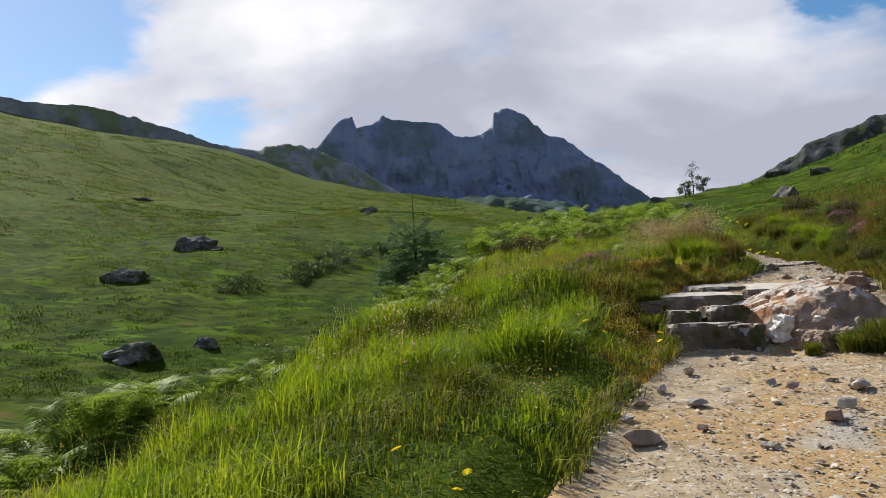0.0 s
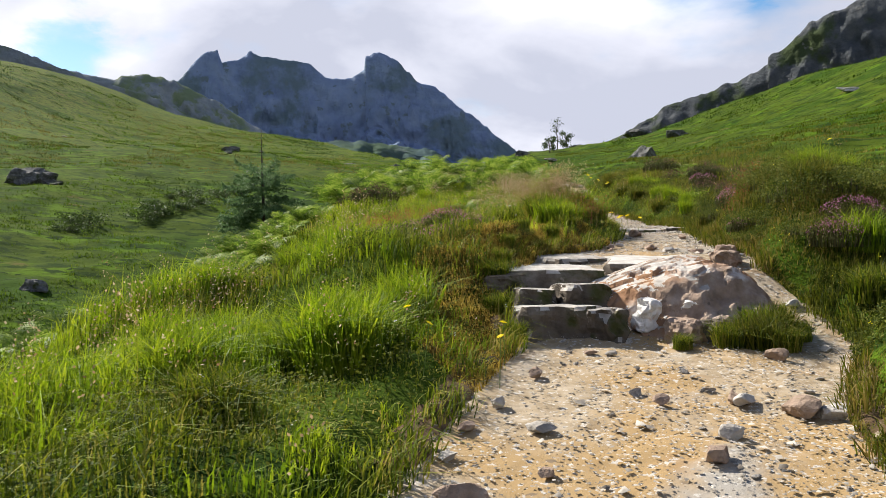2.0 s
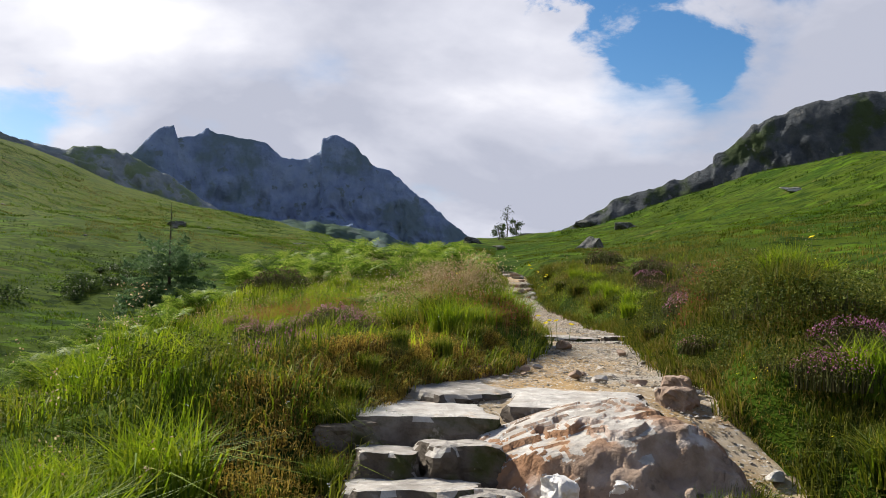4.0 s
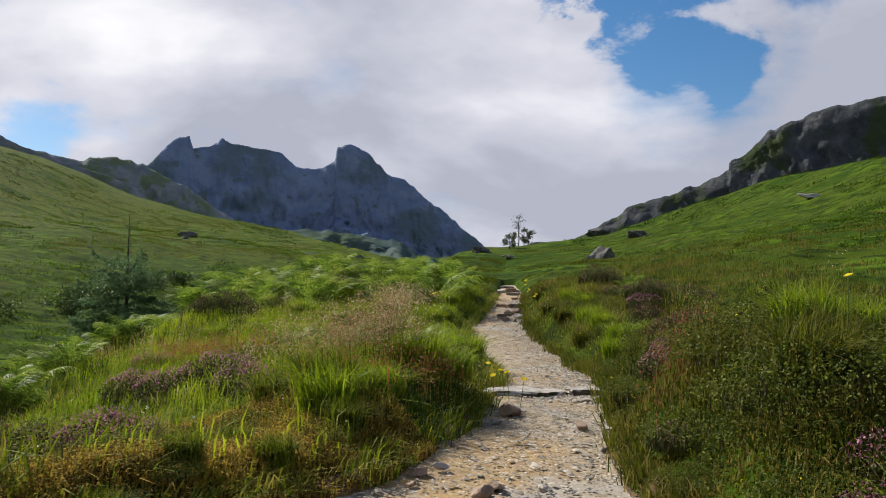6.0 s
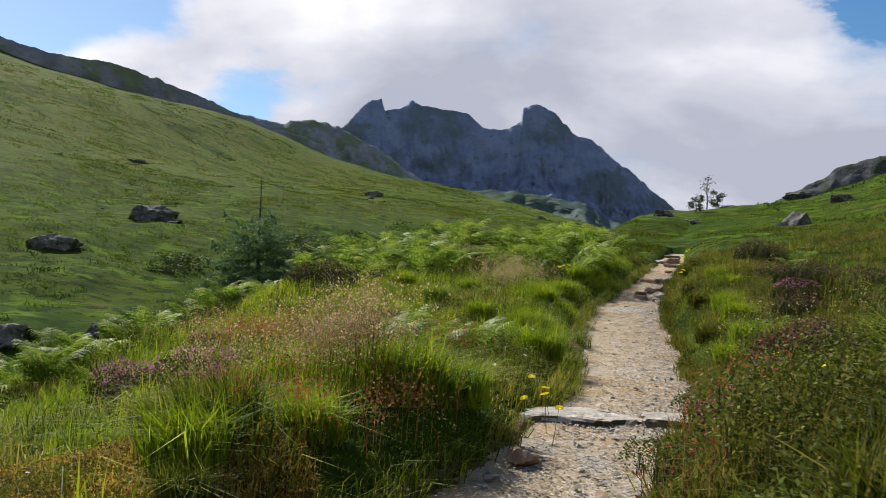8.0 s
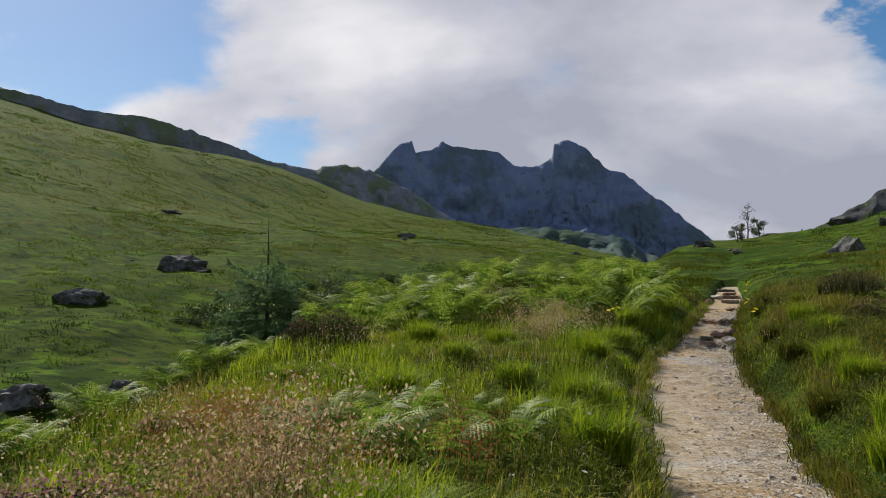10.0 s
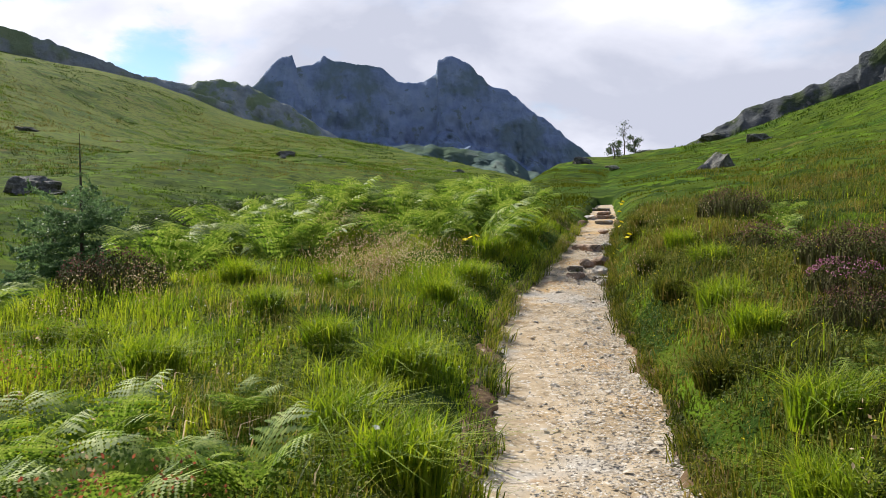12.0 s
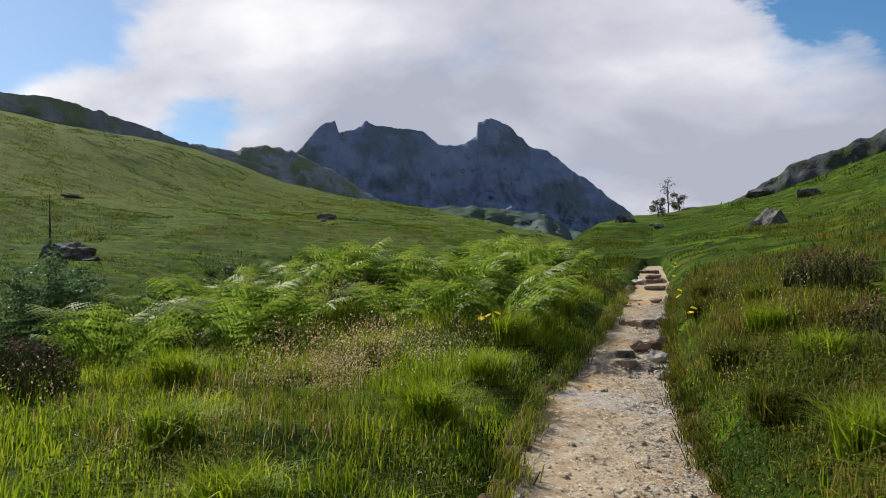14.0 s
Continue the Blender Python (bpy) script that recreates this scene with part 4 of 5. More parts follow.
# golden moss on the bank above the stair
for x0, y0, sx, sy, n, label in ((2.75, 10.7, 0.75, 1.05, 60000, "golden-brown moss and dry turf on the bank"), (1.75, 7.9, 0.3, 0.8, 9000, "short golden turf beside the stone stair")):
    a, q = 6.283 * rng.rand(n), np.sqrt(rng.rand(n))
    x, y = x0 + 1.75 * sx * q * np.cos(a), y0 + 1.75 * sy * q * np.sin(a)
    ok = off_path(x, y) > -0.05
    blades("golden_moss", on_ground(x[ok], y[ok]), 0.035 + 0.07 * rng.rand(ok.sum()), 0.005 + 0.006 * rng.rand(ok.sum()), MOSS, 0.9, label=label, category="moss")
    P = on_ground(x[ok], y[ok], -0.01)
    P[:, 2] += 0.07 * rng.rand(len(P))
    flecks("moss_leaves", P, 0.008 + 0.010 * rng.rand(len(P)), MOSS, label.replace("turf", "leaves"), "moss")


# seeding grasses and red sorrel: x, y, spread, count, colour, height
def seed_heads(name, x0, y0, spread_m, n, mat, h, label, category="grass"):
    x, y = x0 + spread_m * rng.randn(n), y0 + spread_m * 1.2 * rng.randn(n)
    ok = off_path(x, y) > 0.08
    x, y = x[ok], y[ok]
    n = len(x)
    H = h * (0.7 + 0.5 * rng.rand(n))
    P = on_ground(x, y)
    stalks = blades(name, P, H, np.full(n, 0.0032), mat if mat is DOCK else GRASS, 0.25, (0.08, -0.05), label, "stuff", category)
    m = 20
    Q = np.repeat(P, m, 0)
    Q[:, 2] += np.repeat(H, m) * (0.62 + 0.34 * rng.rand(n * m))
    Q[:, :2] += 0.045 * rng.randn(n * m, 2)
    me = flecks("seed_head", Q, 0.013 + 0.009 * rng.rand(n * m), None, droop=1.5)
    tagged(part("seed_head", me, mat, stalks, flat=True), kind="stuff")


for a in ((3.78, 13.0, 0.17, 220), (3.5, 13.4, 0.16, 100), (3.0, 13.2, 0.16, 50), (2.7, 19.8, 0.3, 30), (5.4, 22.2, 0.28, 70), (4.8, 20.8, 0.2, 110), (5.05, 21.4, 0.16, 60), (1.2, 17.6, 0.6, 45), (3.1, 14.6, 0.5, 30), (4.3, 26.0, 0.4, 60), (-0.3, 6.2, 0.7, 30), (0.2, 8.8, 0.8, 25), (6.9, 14.2, 0.6, 15), (8.6, 22.4, 0.8, 20)):
    seed_heads("seeding_grass", *a, STRAW, 0.72, "pinkish straw-coloured seeding grass standing in the meadow")
for a in ((1.45, 18.6, 0.35, 90), (2.1, 18.0, 0.3, 80), (4.3, 15.1, 0.12, 26), (3.7, 14.7, 0.15, 26), (2.6, 16.2, 0.3, 50), (4.1, 12.5, 0.25, 40), (3.6, 12.3, 0.3, 40), (5.25, 11.2, 0.2, 30)):
    seed_heads("red_sorrel", *a, DOCK, 0.42, "red sorrel stalks among the grass", "plant")

# ---- tussocks ----


def tussock_mesh(n, h, r, seed, mat):
    rs = np.random.RandomState(seed)
    a, q = rs.rand(n) * 6.283, r * 0.4 * np.sqrt(rs.rand(n))
    P = np.stack([q * np.cos(a), q * np.sin(a), -0.03 + 0 * q], -1)
    me = blades("grass_tussock", P, h * (0.6 + 0.5 * rs.rand(n)), 0.007 + 0.006 * rs.rand(n), None, 0.52, (0.06, -0.05), rs=rs)
    me.materials.append(mat)
    return me


TUSSOCKS = [tussock_mesh(620, 0.62, 0.5, 1, LUSH), tussock_mesh(520, 0.55, 0.48, 2, LUSH), tussock_mesh(650, 0.45, 0.45, 3, GRASS), tussock_mesh(700, 0.5, 0.45, 4, MOOR)]
for i, (x, y, k, s) in enumerate([(0.72, 7.2, 0, 1.05), (0.95, 7.7, 1, 1.0), (1.25, 8.2, 0, 0.85), (0.45, 7.5, 1, 0.9), (0.75, 8.2, 0, 0.8), (-0.6, 8.6, 0, 0.8), (-0.3, 9.6, 1, 0.8), (0.4, 10.3, 0, 0.8), (3.3, 11.5, 1, 0.75),
                                  (3.7, 12.2, 0, 0.7), (4.1, 13.1, 0, 0.95), (4.45, 13.4, 1, 0.85), (3.8, 13.9, 0, 0.9), (3.3, 11.9, 2, 0.9), (3.0, 12.2, 2, 0.9), (5.2, 16.3, 0, 0.85), (4.9, 17.1, 1, 0.9), (5.2, 18.6, 0, 0.85),
                                  (4.6, 19.4, 1, 0.8), (5.6, 21.3, 0, 0.85), (6.1, 22.8, 1, 0.85), (6.5, 24.6, 0, 0.9), (6.9, 25.6, 1, 0.9), (7.3, 26.6, 0, 1.0), (7.6, 27.7, 1, 1.0), 
                                  (6.5, 12.3, 2, 0.7), (5.4, 8.7, 1, 0.85), (5.0, 8.0, 2, 0.8), (3.75, 7.55, 3, 0.62), (3.55, 7.6, 2, 0.5), (3.98, 7.75, 3, 0.7), (4.1, 8.05, 2, 0.62), (3.85, 7.8, 0, 0.5), (4.2, 7.75, 2, 0.4), (4.15, 8.4, 2, 0.42), (3.9, 7.45, 2, 0.5), (3.2, 7.6, 2, 0.3), (2.05, 7.95, 2, 0.42), (2.0, 8.45, 2, 0.45), (2.1, 8.9, 2, 0.5), (2.2, 9.2, 2, 0.4), (7.3, 16.4, 1, 0.8), (8.0, 19.5, 0, 0.8), (8.6, 21.4, 1, 0.8), (9.4, 24.6, 2, 0.9),
                                  (5.5, 9.7, 3, 0.8), (5.9, 10.3, 3, 0.9), (6.3, 11.0, 0, 0.7), (6.7, 11.0, 1, 0.7), (6.0, 11.7, 3, 0.8), (5.7, 12.4, 3, 0.6), (6.4, 13.6, 3, 0.8), (7.0, 14.6, 3, 0.8), (6.9, 15.6, 0, 0.6), (7.3, 17.8, 3, 0.7),
                                  (7.8, 18.4, 0, 0.7), (7.9, 20.6, 3, 0.7), (8.3, 22.6, 3, 0.8), (8.9, 23.2, 0, 0.7), (9.0, 25.6, 3, 0.8), (9.5, 27.0, 3, 0.9), (3.4, 18.6, 0, 0.8), (3.9, 20.6, 1, 0.8), (4.4, 22.6, 0, 0.8), (2.6, 19.8, 1, 0.8),
                                  (3.2, 22.9, 0, 0.9), (5.0, 23.8, 1, 0.8), (1.8, 20.6, 0, 0.8), (3.0, 10.45, 2, 0.42), (2.6, 10.1, 2, 0.4), (3.4, 11.2, 2, 0.5), (2.35, 9.6, 2, 0.35), (2.8, 10.8, 2, 0.35), (-0.2, 6.9, 1, 0.9), (-1.0, 7.6, 0, 0.9), (0.1, 6.1, 2, 0.8)]):
    ob = new("grass_tussock", TUSSOCKS[k])
    ob.matrix_world = pose(x, y, ground_at(x, y) if off_path(x, y) > 0 else path_z(x, y), 0, 0, 71 * i) @ Matrix.Diagonal((1.25 * s, 1.25 * s, (0.95 if y < 12 else 0.78) * s, 1))
    tagged(ob, "bright green rush tussock with long arching blades" if k < 2 else "dark green moor grass tussock beside the path" if k == 3 else "dense tussock of yellowish green hill grass", "grass", "tussocks along the path")

# ---- bracken ----


def frond_mesh(seed, length=0.75, pairs=15, lobes=7):
    """One bracken frond: an arching stalk with rows of leaflets, each cut into lobes."""
    rs = np.random.RandomState(seed)
    V, T = [], []
    def spot(t):
        return np.array([0.28 * length * t + 0.30 * length * t * t, 0.03 * math.sin(5 * t + seed), length * (1.25 * t - 0.5 * t * t)])
    ts = np.linspace(0, 1, 9)
    for a, b in zip(ts[:-1], ts[1:]):
        k = len(V)
        w = 0.006 * (1.15 - a)
        V += [spot(a) + (0, w, 0), spot(a) - (0, w, 0), spot(b) + (0, w, 0), spot(b) - (0, w, 0)]
        T += [(k, k + 1, k + 2), (k + 1, k + 3, k + 2)]
    for i in range(pairs):
        t = 0.25 + 0.74 * i / (pairs - 1)
        o = spot(t)
        ahead = spot(min(t + 0.03, 1.05)) - spot(t - 0.03)
        ahead /= np.linalg.norm(ahead)
        span = length * 0.36 * math.sin(math.pi * (0.16 + 0.84 * (1 - (t - 0.25) / 0.75)) * 0.62) * (0.85 + 0.3 * rs.rand())
        for s in (-1, 1):
            out = np.array([0.0, s, 0.0]) + 0.45 * ahead + np.array([0, 0, 0.12 * rs.randn() - 0.1])
            out /= np.linalg.norm(out)
            cross = ahead
            for j in range(lobes):
                u, v = j / lobes, (j + 1) / lobes
                wid = span * 0.15 * (1 - 0.75 * u)
                droop = np.array([0, 0, -0.18 * span])
                p, q = o + out * span * u + droop * u * u, o + out * span * v + droop * v * v
                k = len(V)
                V += [p, q, p * 0.35 + q * 0.65 + cross * wid, p * 0.35 + q * 0.65 - cross * wid * 0.8]
                T += [(k, k + 1, k + 2), (k + 1, k, k + 3)]
    me = bpy.data.meshes.new("frond")
    raw_mesh(me, np.array(V), None, np.array(T))
    me.materials.append(FERN)
    return me


FRONDS = [frond_mesh(i) for i in range(4)]


def fern(seed, fronds=6):
    rs = np.random.RandomState(seed)
    e = new("bracken_fern")
    for i in range(fronds):
        f = new("frond", FRONDS[rs.randint(4)])
        f.parent = e
        f.matrix_basis = pose(0, 0, 0, 16 * rs.randn(), -16 + 34 * rs.rand(), 360 * i / fronds + 25 * rs.randn()) @ Matrix.Scale(0.75 + 0.4 * rs.rand(), 4)
    return tagged(e, "green bracken fern with arching feathery fronds", "fern", "bracken beside the path")


FERNS = [fern(i, 6 + i % 3) for i in range(4)]
fern_spots = []
for i in range(95):      # the brow of the bank, above the burn
    y = 6.5 + 17 * rng.rand() ** 1.4
    if 14.6 < y < 16.2:
        continue
    fern_spots.append((float(lay(y)[0]) - 6.1 - 1.5 * rng.rand(), y, (0.9 if y < 14 else 0.8) + 0.25 * rng.rand()))
for i in range(66):      # the bracken bed at the bend
    y = 24.3 + 8 * rng.rand()
    d = 1.0 + 6.5 * rng.rand()
    if y < 25.5 and d < 3:
        continue
    fern_spots.append((float(lay(y)[0]) - d, y, 1.05 + 0.7 * rng.rand()))
fern_spots += [(3.6, 16.0, 0.72), (3.8, 16.6, 0.72), (4.1, 15.6, 0.72), (4.6, 15.9, 0.72), (4.3, 16.1, 0.5), (3.2, 16.4, 0.72), (3.5, 15.5, 0.72), (4.3, 17.4, 0.45), (7.6, 16.6, 0.4), (8.0, 17.1, 0.35), (4.1, 14.4, 0.4),
               (2.6, 17.0, 0.5), (4.6, 21.9, 0.4), (9.8, 22.3, 0.6), (10.3, 23.2, 0.6), (10.7, 24.2, 0.6), (9.2, 13.6, 0.5), (9.6, 14.6, 0.5)]
for i, (x, y, s) in enumerate(fern_spots):
    m = pose(x, y, ground_at(x, y) - 0.02, 0, 0, 97 * i) @ Matrix.Scale(s, 4)
    if i < 4:
        FERNS[i].matrix_basis = m
    else:
        f = copy_thing(FERNS[i % 4], pose(0, 0, 0))
        f.matrix_basis = m

# ---- heather ----


def heather(x, y, s, bloom, seed, label):
    rs = np.random.RandomState(seed)
    n = 420
    a, q = rs.rand(n) * 6.283, 0.5 * np.sqrt(rs.rand(n))
    dome = 0.34 * np.sqrt(np.maximum(0.05, 1 - (q / 0.55) ** 2))
    P = np.stack([q * np.cos(a), q * np.sin(a), -0.04 + 0 * q], -1)
    me = blades("heather_bush", P, dome * (0.7 + 0.5 * rs.rand(n)), 0.012 + 0.01 * rs.rand(n), None, 0.3, rs=rs)
    bush = part("heather_bush", me, HEATH, flat=True)
    m = 2200
    a, q = rs.rand(m) * 6.283, 0.52 * np.sqrt(rs.rand(m))
    top = 0.36 * np.sqrt(np.maximum(0.05, 1 - (q / 0.56) ** 2)) + 0.05 * fnoise(q * np.cos(a) * 9 + seed, q * np.sin(a) * 9, 2)
    Q = np.stack([q * np.cos(a), q * np.sin(a), top * (0.35 + 0.65 * rs.rand(m))], -1)
    part("foliage", flecks("foliage", Q, 0.018 + 0.016 * rs.rand(m), None, droop=1.4, rs=rs), HEATH, bush, flat=True)
    k = 900
    a, q = rs.rand(k) * 6.283, 0.5 * np.sqrt(rs.rand(k))
    top = 0.38 * np.sqrt(np.maximum(0.05, 1 - (q / 0.56) ** 2))
    ok = fnoise(q * np.cos(a) * 5 + seed, q * np.sin(a) * 5, 2) > -0.1
    Q = np.stack([q * np.cos(a), q * np.sin(a), top * (0.85 + 0.3 * rs.rand(k))], -1)[ok]
    part("blossom", flecks("blossom", Q, 0.016 + 0.014 * rs.rand(len(Q)), None, droop=1.4, rs=rs), bloom, bush, "purple heather bells" if bloom is BLOOM else "faded brown heather bells", flat=True)
    bush.matrix_world = pose(x, y, ground_at(x, y), 0, 0, 50 * seed) @ Matrix.Scale(s, 4)
    return tagged(bush, label, "heather")


for i, (x, y, s) in enumerate([(1.70, 10.3, 0.6), (2.0, 11.6, 0.7), (1.45, 10.7, 0.5), (2.0, 14.4, 0.8), (2.45, 14.2, 0.8), (2.7, 13.7, 0.7), (1.6, 15.0, 0.8), (6.3, 12.6, 0.6), (5.25, 8.8, 0.6), (5.5, 9.0, 0.6), (5.9, 11.9, 0.6), (8.6, 18.6, 0.6), (1.2, 18.4, 0.7),
                               (5.2, 10.5, 0.35)]):
    heather(x, y, s, BLOOM, 500 + i, "heather bush with purple bells on the grassy bank")
for i, (x, y, s) in enumerate([(1.85, 22.4, 1.2), (1.4, 22.9, 1.0), (0.7, 25.0, 1.0), (10.0, 24.2, 1.0), (8.8, 19.0, 0.75), (8.45, 18.2, 0.6), (9.3, 19.6, 0.8), (9.6, 22.3, 1.0), (10.7, 21.2, 1.0), (6.8, 13.4, 0.9), (7.1, 14.0, 0.8),
                               (1.5, 11.6, 0.8), (2.9, 12.9, 0.8), (7.4, 15.0, 0.8), (6.6, 12.9, 0.8), (2.0, 25.6, 0.9), (2.4, 10.8, 0.5), (2.1, 10.5, 0.5)]):
    heather(x, y, s, BROWN_BLOOM, 540 + i, "brown faded heather bush among hill grass")



def leafy_bush(x, y, s, seed, label):
    """A low dome of bilberry: woody stems under a crowd of small leaves."""
    rs = np.random.RandomState(seed)
    n = 200
    a, q = rs.rand(n) * 6.283, 0.45 * np.sqrt(rs.rand(n))
    P = np.stack([q * np.cos(a), q * np.sin(a), -0.04 + 0 * q], -1)
    bush = part("bilberry_bush", blades("bilberry_bush", P, 0.08 + 0.12 * rs.rand(n), 0.006 + 0.005 * rs.rand(n), None, 0.35, rs=rs), HEATH, flat=True)
    m = 2600
    a, q = rs.rand(m) * 6.283, 0.55 * np.sqrt(rs.rand(m))
    top = 0.27 * np.sqrt(np.maximum(0.04, 1 - (q / 0.58) ** 2)) * (1 + 0.6 * fnoise(q * np.cos(a) * 6 + seed, q * np.sin(a) * 6, 2))
    Q = np.stack([q * np.cos(a), q * np.sin(a), top * (0.02 + 0.98 * rs.rand(m) ** 0.7)], -1)
    part("foliage", flecks("foliage", Q, 0.014 + 0.018 * rs.rand(m), None, droop=0.8, rs=rs), HERB, bush, flat=True)
    bush.matrix_world = pose(x, y, ground_at(x, y), 0, 0, 50 * seed) @ Matrix.Scale(s, 4)
    return tagged(bush, label, "bush")


for i, (x, y, s) in enumerate([(5.55, 9.6, 1.1), (5.25, 10.2, 0.85), (6.1, 10.4, 1.2), (5.85, 11.1, 1.0), (6.6, 11.6, 1.1), (5.1, 9.0, 0.7), (6.9, 12.8, 1.1), (6.2, 9.7, 1.1), (7.4, 13.8, 1.0), (3.35, 12.6, 0.9), (2.9, 12.9, 0.8), (7.6, 15.6, 0.9),
                               (8.2, 17.4, 0.9), (8.8, 20.3, 1.0), (9.3, 21.6, 0.9), (3.6, 14.6, 0.7), (2.6, 17.6, 0.8), (3.6, 18.0, 0.7), (4.4, 20.2, 0.8), (3.4, 21.4, 0.9), (9.9, 26.2, 1.1), (1.2, 9.6, 0.8), (0.9, 10.4, 0.8), (3.92, 7.62, 0.5), (4.12, 7.92, 0.45), (2.25, 10.2, 0.5), (2.9, 11.3, 0.6), (3.25, 10.95, 0.45), (2.5, 11.3, 0.55), (2.55, 9.95, 0.35), (1.9, 9.7, 0.5), (5.35, 9.75, 0.9), (5.75, 10.7, 1.0), (6.3, 10.15, 1.0), (5.6, 11.7, 0.8), (6.1, 12.7, 0.9), (6.6, 13.0, 0.9), (7.2, 15.2, 0.8), (7.5, 16.6, 0.8), (5.0, 9.9, 0.5)]):
    leafy_bush(x, y, 0.85 * s, 700 + i, "low leafy bilberry bush growing in hill grass")

# ---- flowers ----


def flower(x, y, h, mat, s, label, petals=14, top=None):
    g = ground_at(x, y) if off_path(x, y) > 0 else path_z(x, y)
    bm = bmesh.new()
    bmesh.ops.create_cone(bm, segments=5, radius1=0.003, radius2=0.002, depth=h)
    bmesh.ops.translate(bm, verts=bm.verts, vec=(0, 0, h / 2 - 0.02))
    stem = part("wild_flower", bm, STALK)
    stem.matrix_world = pose(x, y, g, 4 * rng.randn(), 4 * rng.randn(), 360 * rng.rand())
    hd = bmesh.new()
    for ring, (r, z, n) in enumerate(((s, 0.0, petals), (0.6 * s, 0.006, petals - 3))):
        for i in range(n):
            a = 6.283 * (i + 0.5 * ring) / n
            w = 3.0 / n
            vs = [hd.verts.new(p) for p in ((0, 0, z), (r * 0.7 * math.cos(a - w), r * 0.7 * math.sin(a - w), z + 0.25 * r), (r * math.cos(a), r * math.sin(a), z + 0.2 * r),
                                            (r * 0.7 * math.cos(a + w), r * 0.7 * math.sin(a + w), z + 0.25 * r))]
            hd.faces.new(vs)
    head = part("flower_head", hd, mat, stem, flat=True)
    head.location = (0, 0, h - 0.02)
    head.rotation_euler = (radians(25), 0, 0)
    return tagged(stem, label, "flower", "wild flowers along the path")


for x, y, h in [(1.21, 6.74, 0.34), (1.12, 6.99, 0.36), (1.80, 7.2, 0.33), (1.68, 6.8, 0.33), (-0.1, 3.7, 0.4), (0.15, 3.9, 0.3), (0.1, 3.75, 0.28), (5.1, 13.95, 0.26), (5.05, 13.6, 0.28), (4.9, 13.56, 0.26), (5.06, 13.25, 0.26), (4.97, 14.1, 0.3),
                (6.23, 24.4, 0.36), (6.35, 24.6, 0.34), (6.15, 24.3, 0.36), (8.72, 25.1, 0.3), (8.66, 24.95, 0.28), (9.05, 26.6, 0.34), (9.3, 27.6, 0.34), (11.1, 34.3, 0.36), (10.9, 33.4, 0.36), (11.3, 34.9, 0.36), (10.2, 31.0, 0.34), (5.9, 10.02, 0.62)]:
    flower(x, y, h, YELLOW, 0.026 if y < 12 else 0.034 if y < 20 else 0.046, "yellow hawkweed flower on a thin stalk")
for x, y, h in [(4.96, 14.67, 0.3), (5.1, 16.2, 0.3), (4.7, 13.9, 0.3)]:
    flower(x, y, h, WHITE, 0.02, "small white wild flower on a thin stalk", 10)
for mat, n, label in ((WHITE, 170, "tiny pale flower heads dotted through the grass"), (YELLOW, 260, "tiny yellow tormentil flowers dotted through the grass")):
    x, y = scatter(n, 5, 26, left=(0.1, 5)) if mat is WHITE else scatter(n, 6, 26, right=(0.05, 3))
    P = on_ground(x, y)
    P[:, 2] += 0.12 + 0.2 * rng.rand(n)
    P = np.repeat(P, 4, 0) + 0.006 * rng.randn(4 * n, 3)
    flecks("tiny_flowers", P, np.full(4 * n, 0.011), mat, label, "flower")

# dark scrub along the burn


def scrub(x, y, s, seed):
    """A ragged low shrub: thin stems under lumps of small leaves, with gaps."""
    rs = np.random.RandomState(seed)
    n = 30
    P = np.stack([0.3 * rs.randn(n), 0.3 * rs.randn(n), np.full(n, -0.1)], -1)
    bush = part("scrub", blades("scrub", P, 0.5 + 0.3 * rs.rand(n), np.full(n, 0.03), None, 0.5, rs=rs), BARK, flat=True)
    Q = []
    for i in range(9):
        c = np.array([0.75 * rs.randn(), 0.5 * rs.randn(), 0.25 + 0.35 * rs.rand()])
        Q.append(c + rs.randn(70, 3) * np.array([0.30, 0.28, 0.15]))
    Q = np.concatenate(Q)
    Q[:, 2] = np.abs(Q[:, 2])
    part("foliage", flecks("foliage", Q, 0.12 + 0.12 * rs.rand(len(Q)), None, droop=0.7, rs=rs), LEAF, bush, flat=True)
    bush.matrix_world = pose(x, y, ground_at(x, y), 0, 0, 37 * seed) @ Matrix.Scale(s, 4)
    return tagged(bush, "dark ragged scrub growing beside the burn", "shrub", "scrub along the burn")


for i in range(16):
    k = np.random.RandomState(900 + i).rand(3)
    y = 70 + 34 * (i + 0.7 * k[0]) / 16
    scrub(-18.5 + 0.29 * (y - 70) + 5.5 * (k[1] - 0.5), y, 0.7 + 0.8 * k[2] ** 2, 900 + i)

# ---- trees ----


def tube(points, radii, sides=7):
    bm = bmesh.new()
    rings = []
    for (p, r) in zip(points, radii):
        rings.append([bm.verts.new((p[0] + r * math.cos(6.283 * k / sides), p[1] + r * math.sin(6.283 * k / sides), p[2])) for k in range(sides)])
    for a, b in zip(rings[:-1], rings[1:]):
        for k in range(sides):
            bm.faces.new((a[k], a[(k + 1) % sides], b[(k + 1) % sides], b[k]))
    return bm


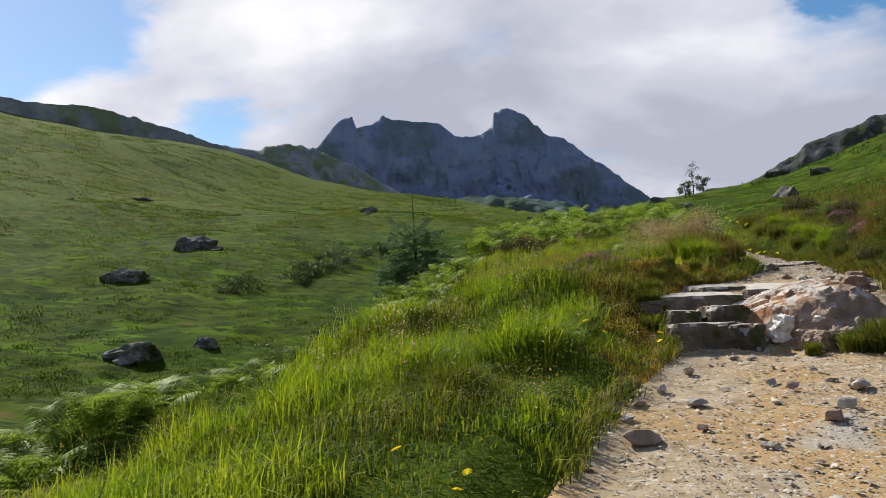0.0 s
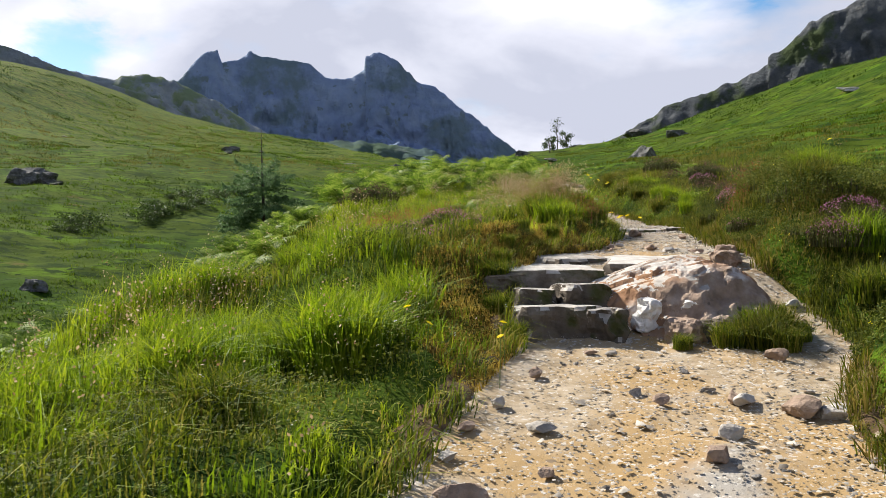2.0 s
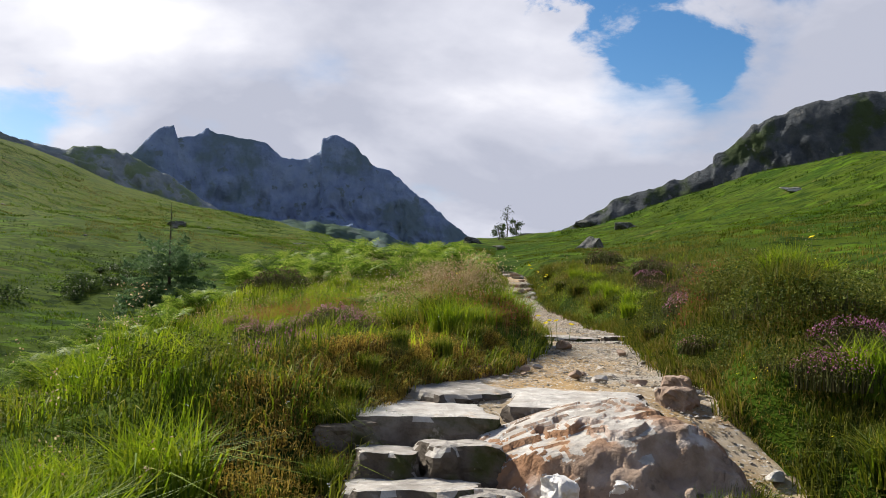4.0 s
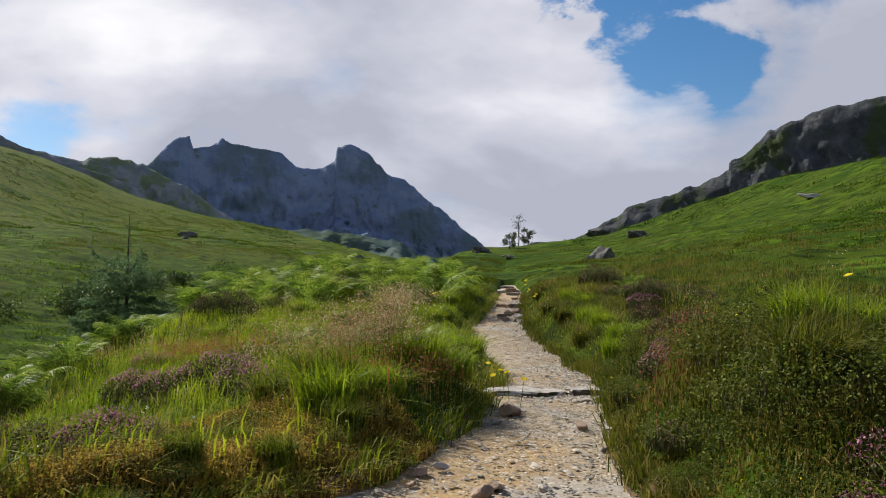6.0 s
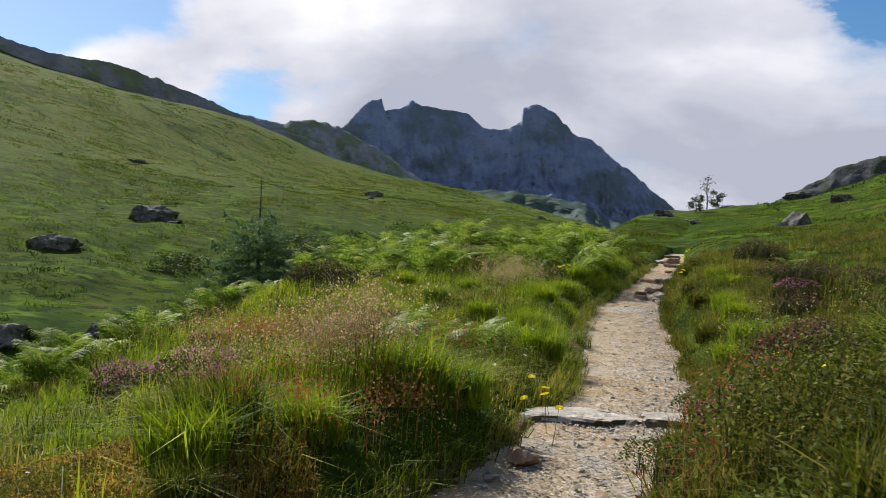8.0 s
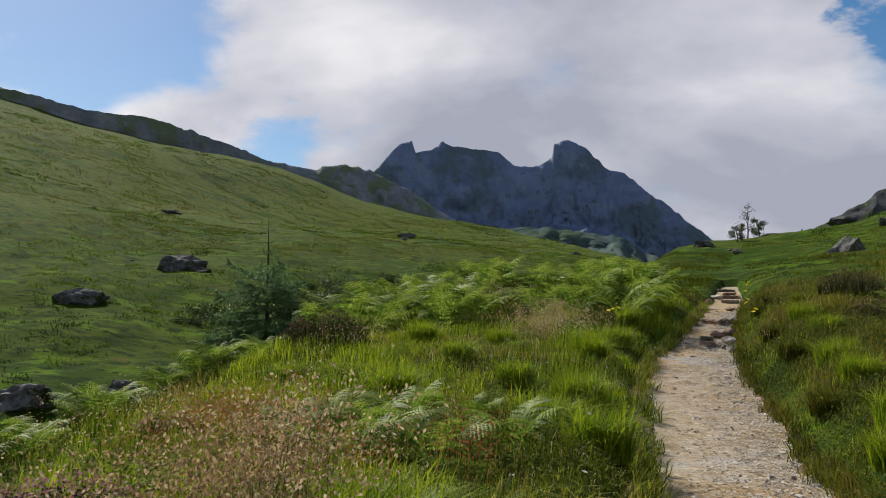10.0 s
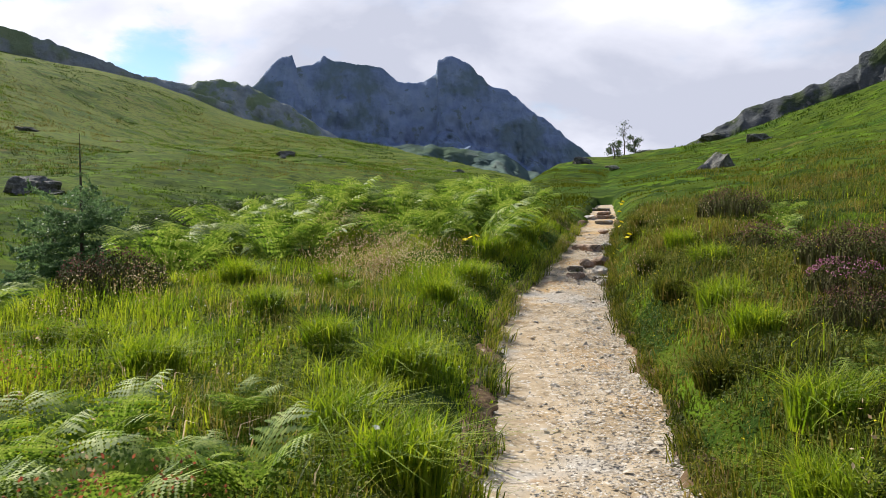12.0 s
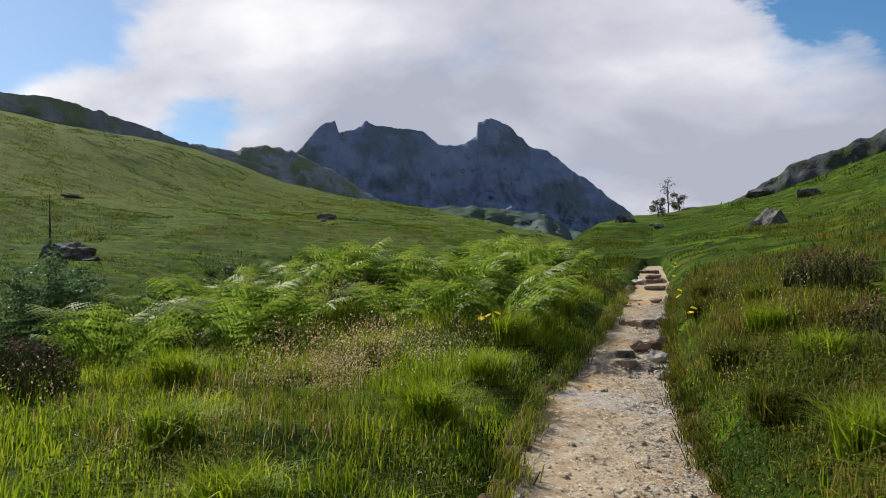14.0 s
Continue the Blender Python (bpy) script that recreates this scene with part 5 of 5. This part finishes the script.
def spruce_branch(seed):
    """A bough of unit length along x, with side twigs clothed in needles."""
    rs = np.random.RandomState(seed)
    lines = [((0, 0, 0), (1, 0, 0.05), 60)]
    for i in range(13):
        t = 0.15 + 0.8 * i / 12
        for s in (-1, 1):
            l = 0.42 * (1.05 - t) + 0.06
            lines.append(((t, 0, 0.05 * t), (t + 0.7 * l, s * 0.75 * l, 0.05 * t - 0.12 * l + 0.05 * rs.randn()), 16))
    V, T = [], []
    for a, b, n in lines:
        a, b = np.array(a, float), np.array(b, float)
        d = (b - a) / np.linalg.norm(b - a)
        for k in range(n):
            p = a + (b - a) * (k + rs.rand()) / n
            q = rs.randn(3)
            q -= d * (q @ d)
            q /= np.linalg.norm(q)
            e = d * 0.7 + q
            w = np.cross(e, rs.randn(3)) * 0.010
            j = len(V)
            V += [p - w, p + w, p + e * 0.045]
            T.append((j, j + 1, j + 2))
    me = bpy.data.meshes.new("bough")
    raw_mesh(me, np.array(V), None, np.array(T))
    me.materials.append(NEEDLE)
    return me


def spruce(x, y, height):
    base = ground_at(x, y)
    e = new("spruce_tree")
    e.location = (x, y, base)
    part("trunk", tube([(0, 0, -0.1), (0.02, 0, height * 0.4), (0, 0.02, height * 0.8), (0, 0, height)], [0.07, 0.05, 0.022, 0.006]), BARK, e)
    boughs = [spruce_branch(i) for i in range(4)]
    rs = np.random.RandomState(5)
    whorl = 0
    for h in np.concatenate([np.arange(0.12, 0.64, 0.05), [0.72, 0.79, 0.86, 0.92]]):
        n = 8 if h < 0.6 else 4
        reach = 1.85 * (1 - h) ** 0.6 * (0.75 + 0.25 * smooth(0.0, 0.3, h)) if h < 0.68 else 0.42 * (1.12 - h) + 0.06
        for k in range(n):
            b = new("bough", boughs[rs.randint(4)])
            b.parent = e
            b.matrix_basis = pose(0, 0, h * height, 10 * rs.randn(), (8 if h < 0.5 else -14) + 9 * rs.randn(), 360 * k / n + 40 * whorl + 14 * rs.randn()) @ Matrix.Scale(reach * (0.75 + 0.4 * rs.rand()), 4)
        whorl += 1
    return tagged(e, "young dark spruce tree with a bare leading shoot", "tree")


spruce(-1.45, 30.2, 4.3)


def small_tree(x, y, height, spread_m, clusters, per, seed, name, label, bare=0.35):
    rs = np.random.RandomState(seed)
    e = new(name)
    e.location = (x, y, ground_at(x, y) - 0.1)
    part("trunk", tube([(0, 0, 0), (0.1, 0, height * 0.3), (-0.1, 0.05, height * 0.6), (0.05, 0, height * 0.92)], [0.13, 0.1, 0.06, 0.02]), BARK, e)
    Q = []
    for i in range(clusters):
        h = height * (bare + (1 - bare) * (i + 0.5) / clusters)
        a, r = rs.rand() * 6.283, spread_m * (0.35 + 0.65 * rs.rand()) * (1.15 - 0.6 * (h / height))
        tip = np.array([r * math.cos(a), r * math.sin(a), h])
        root = np.array([0, 0, h * 0.72])
        part("limb", tube([root, (root + tip) / 2 + (0, 0, 0.08), tip], [0.045, 0.03, 0.012], 5), BARK, e)
        Q.append(tip + rs.randn(per, 3) * np.array([0.42, 0.42, 0.28]) * spread_m * 0.55)
    Q = np.concatenate(Q)
    part("crown", flecks("crown", Q, 0.16 + 0.16 * rs.rand(len(Q)), None, droop=1, rs=rs), LEAF, e, flat=True)
    return tagged(e, label, "tree")


small_tree(45.6, 160.0, 6.6, 1.5, 11, 34, 3, "rowan_tree", "thin windswept rowan tree standing on the skyline", 0.3)
small_tree(47.7, 160.5, 3.8, 1.4, 9, 170, 4, "rowan_bush", "dark rounded bush on the skyline beside the rowan", 0.08)
small_tree(38.0, 138.0, 2.6, 1.2, 7, 120, 6, "juniper_bush", "low dark bush on the grassy knoll", 0.2)
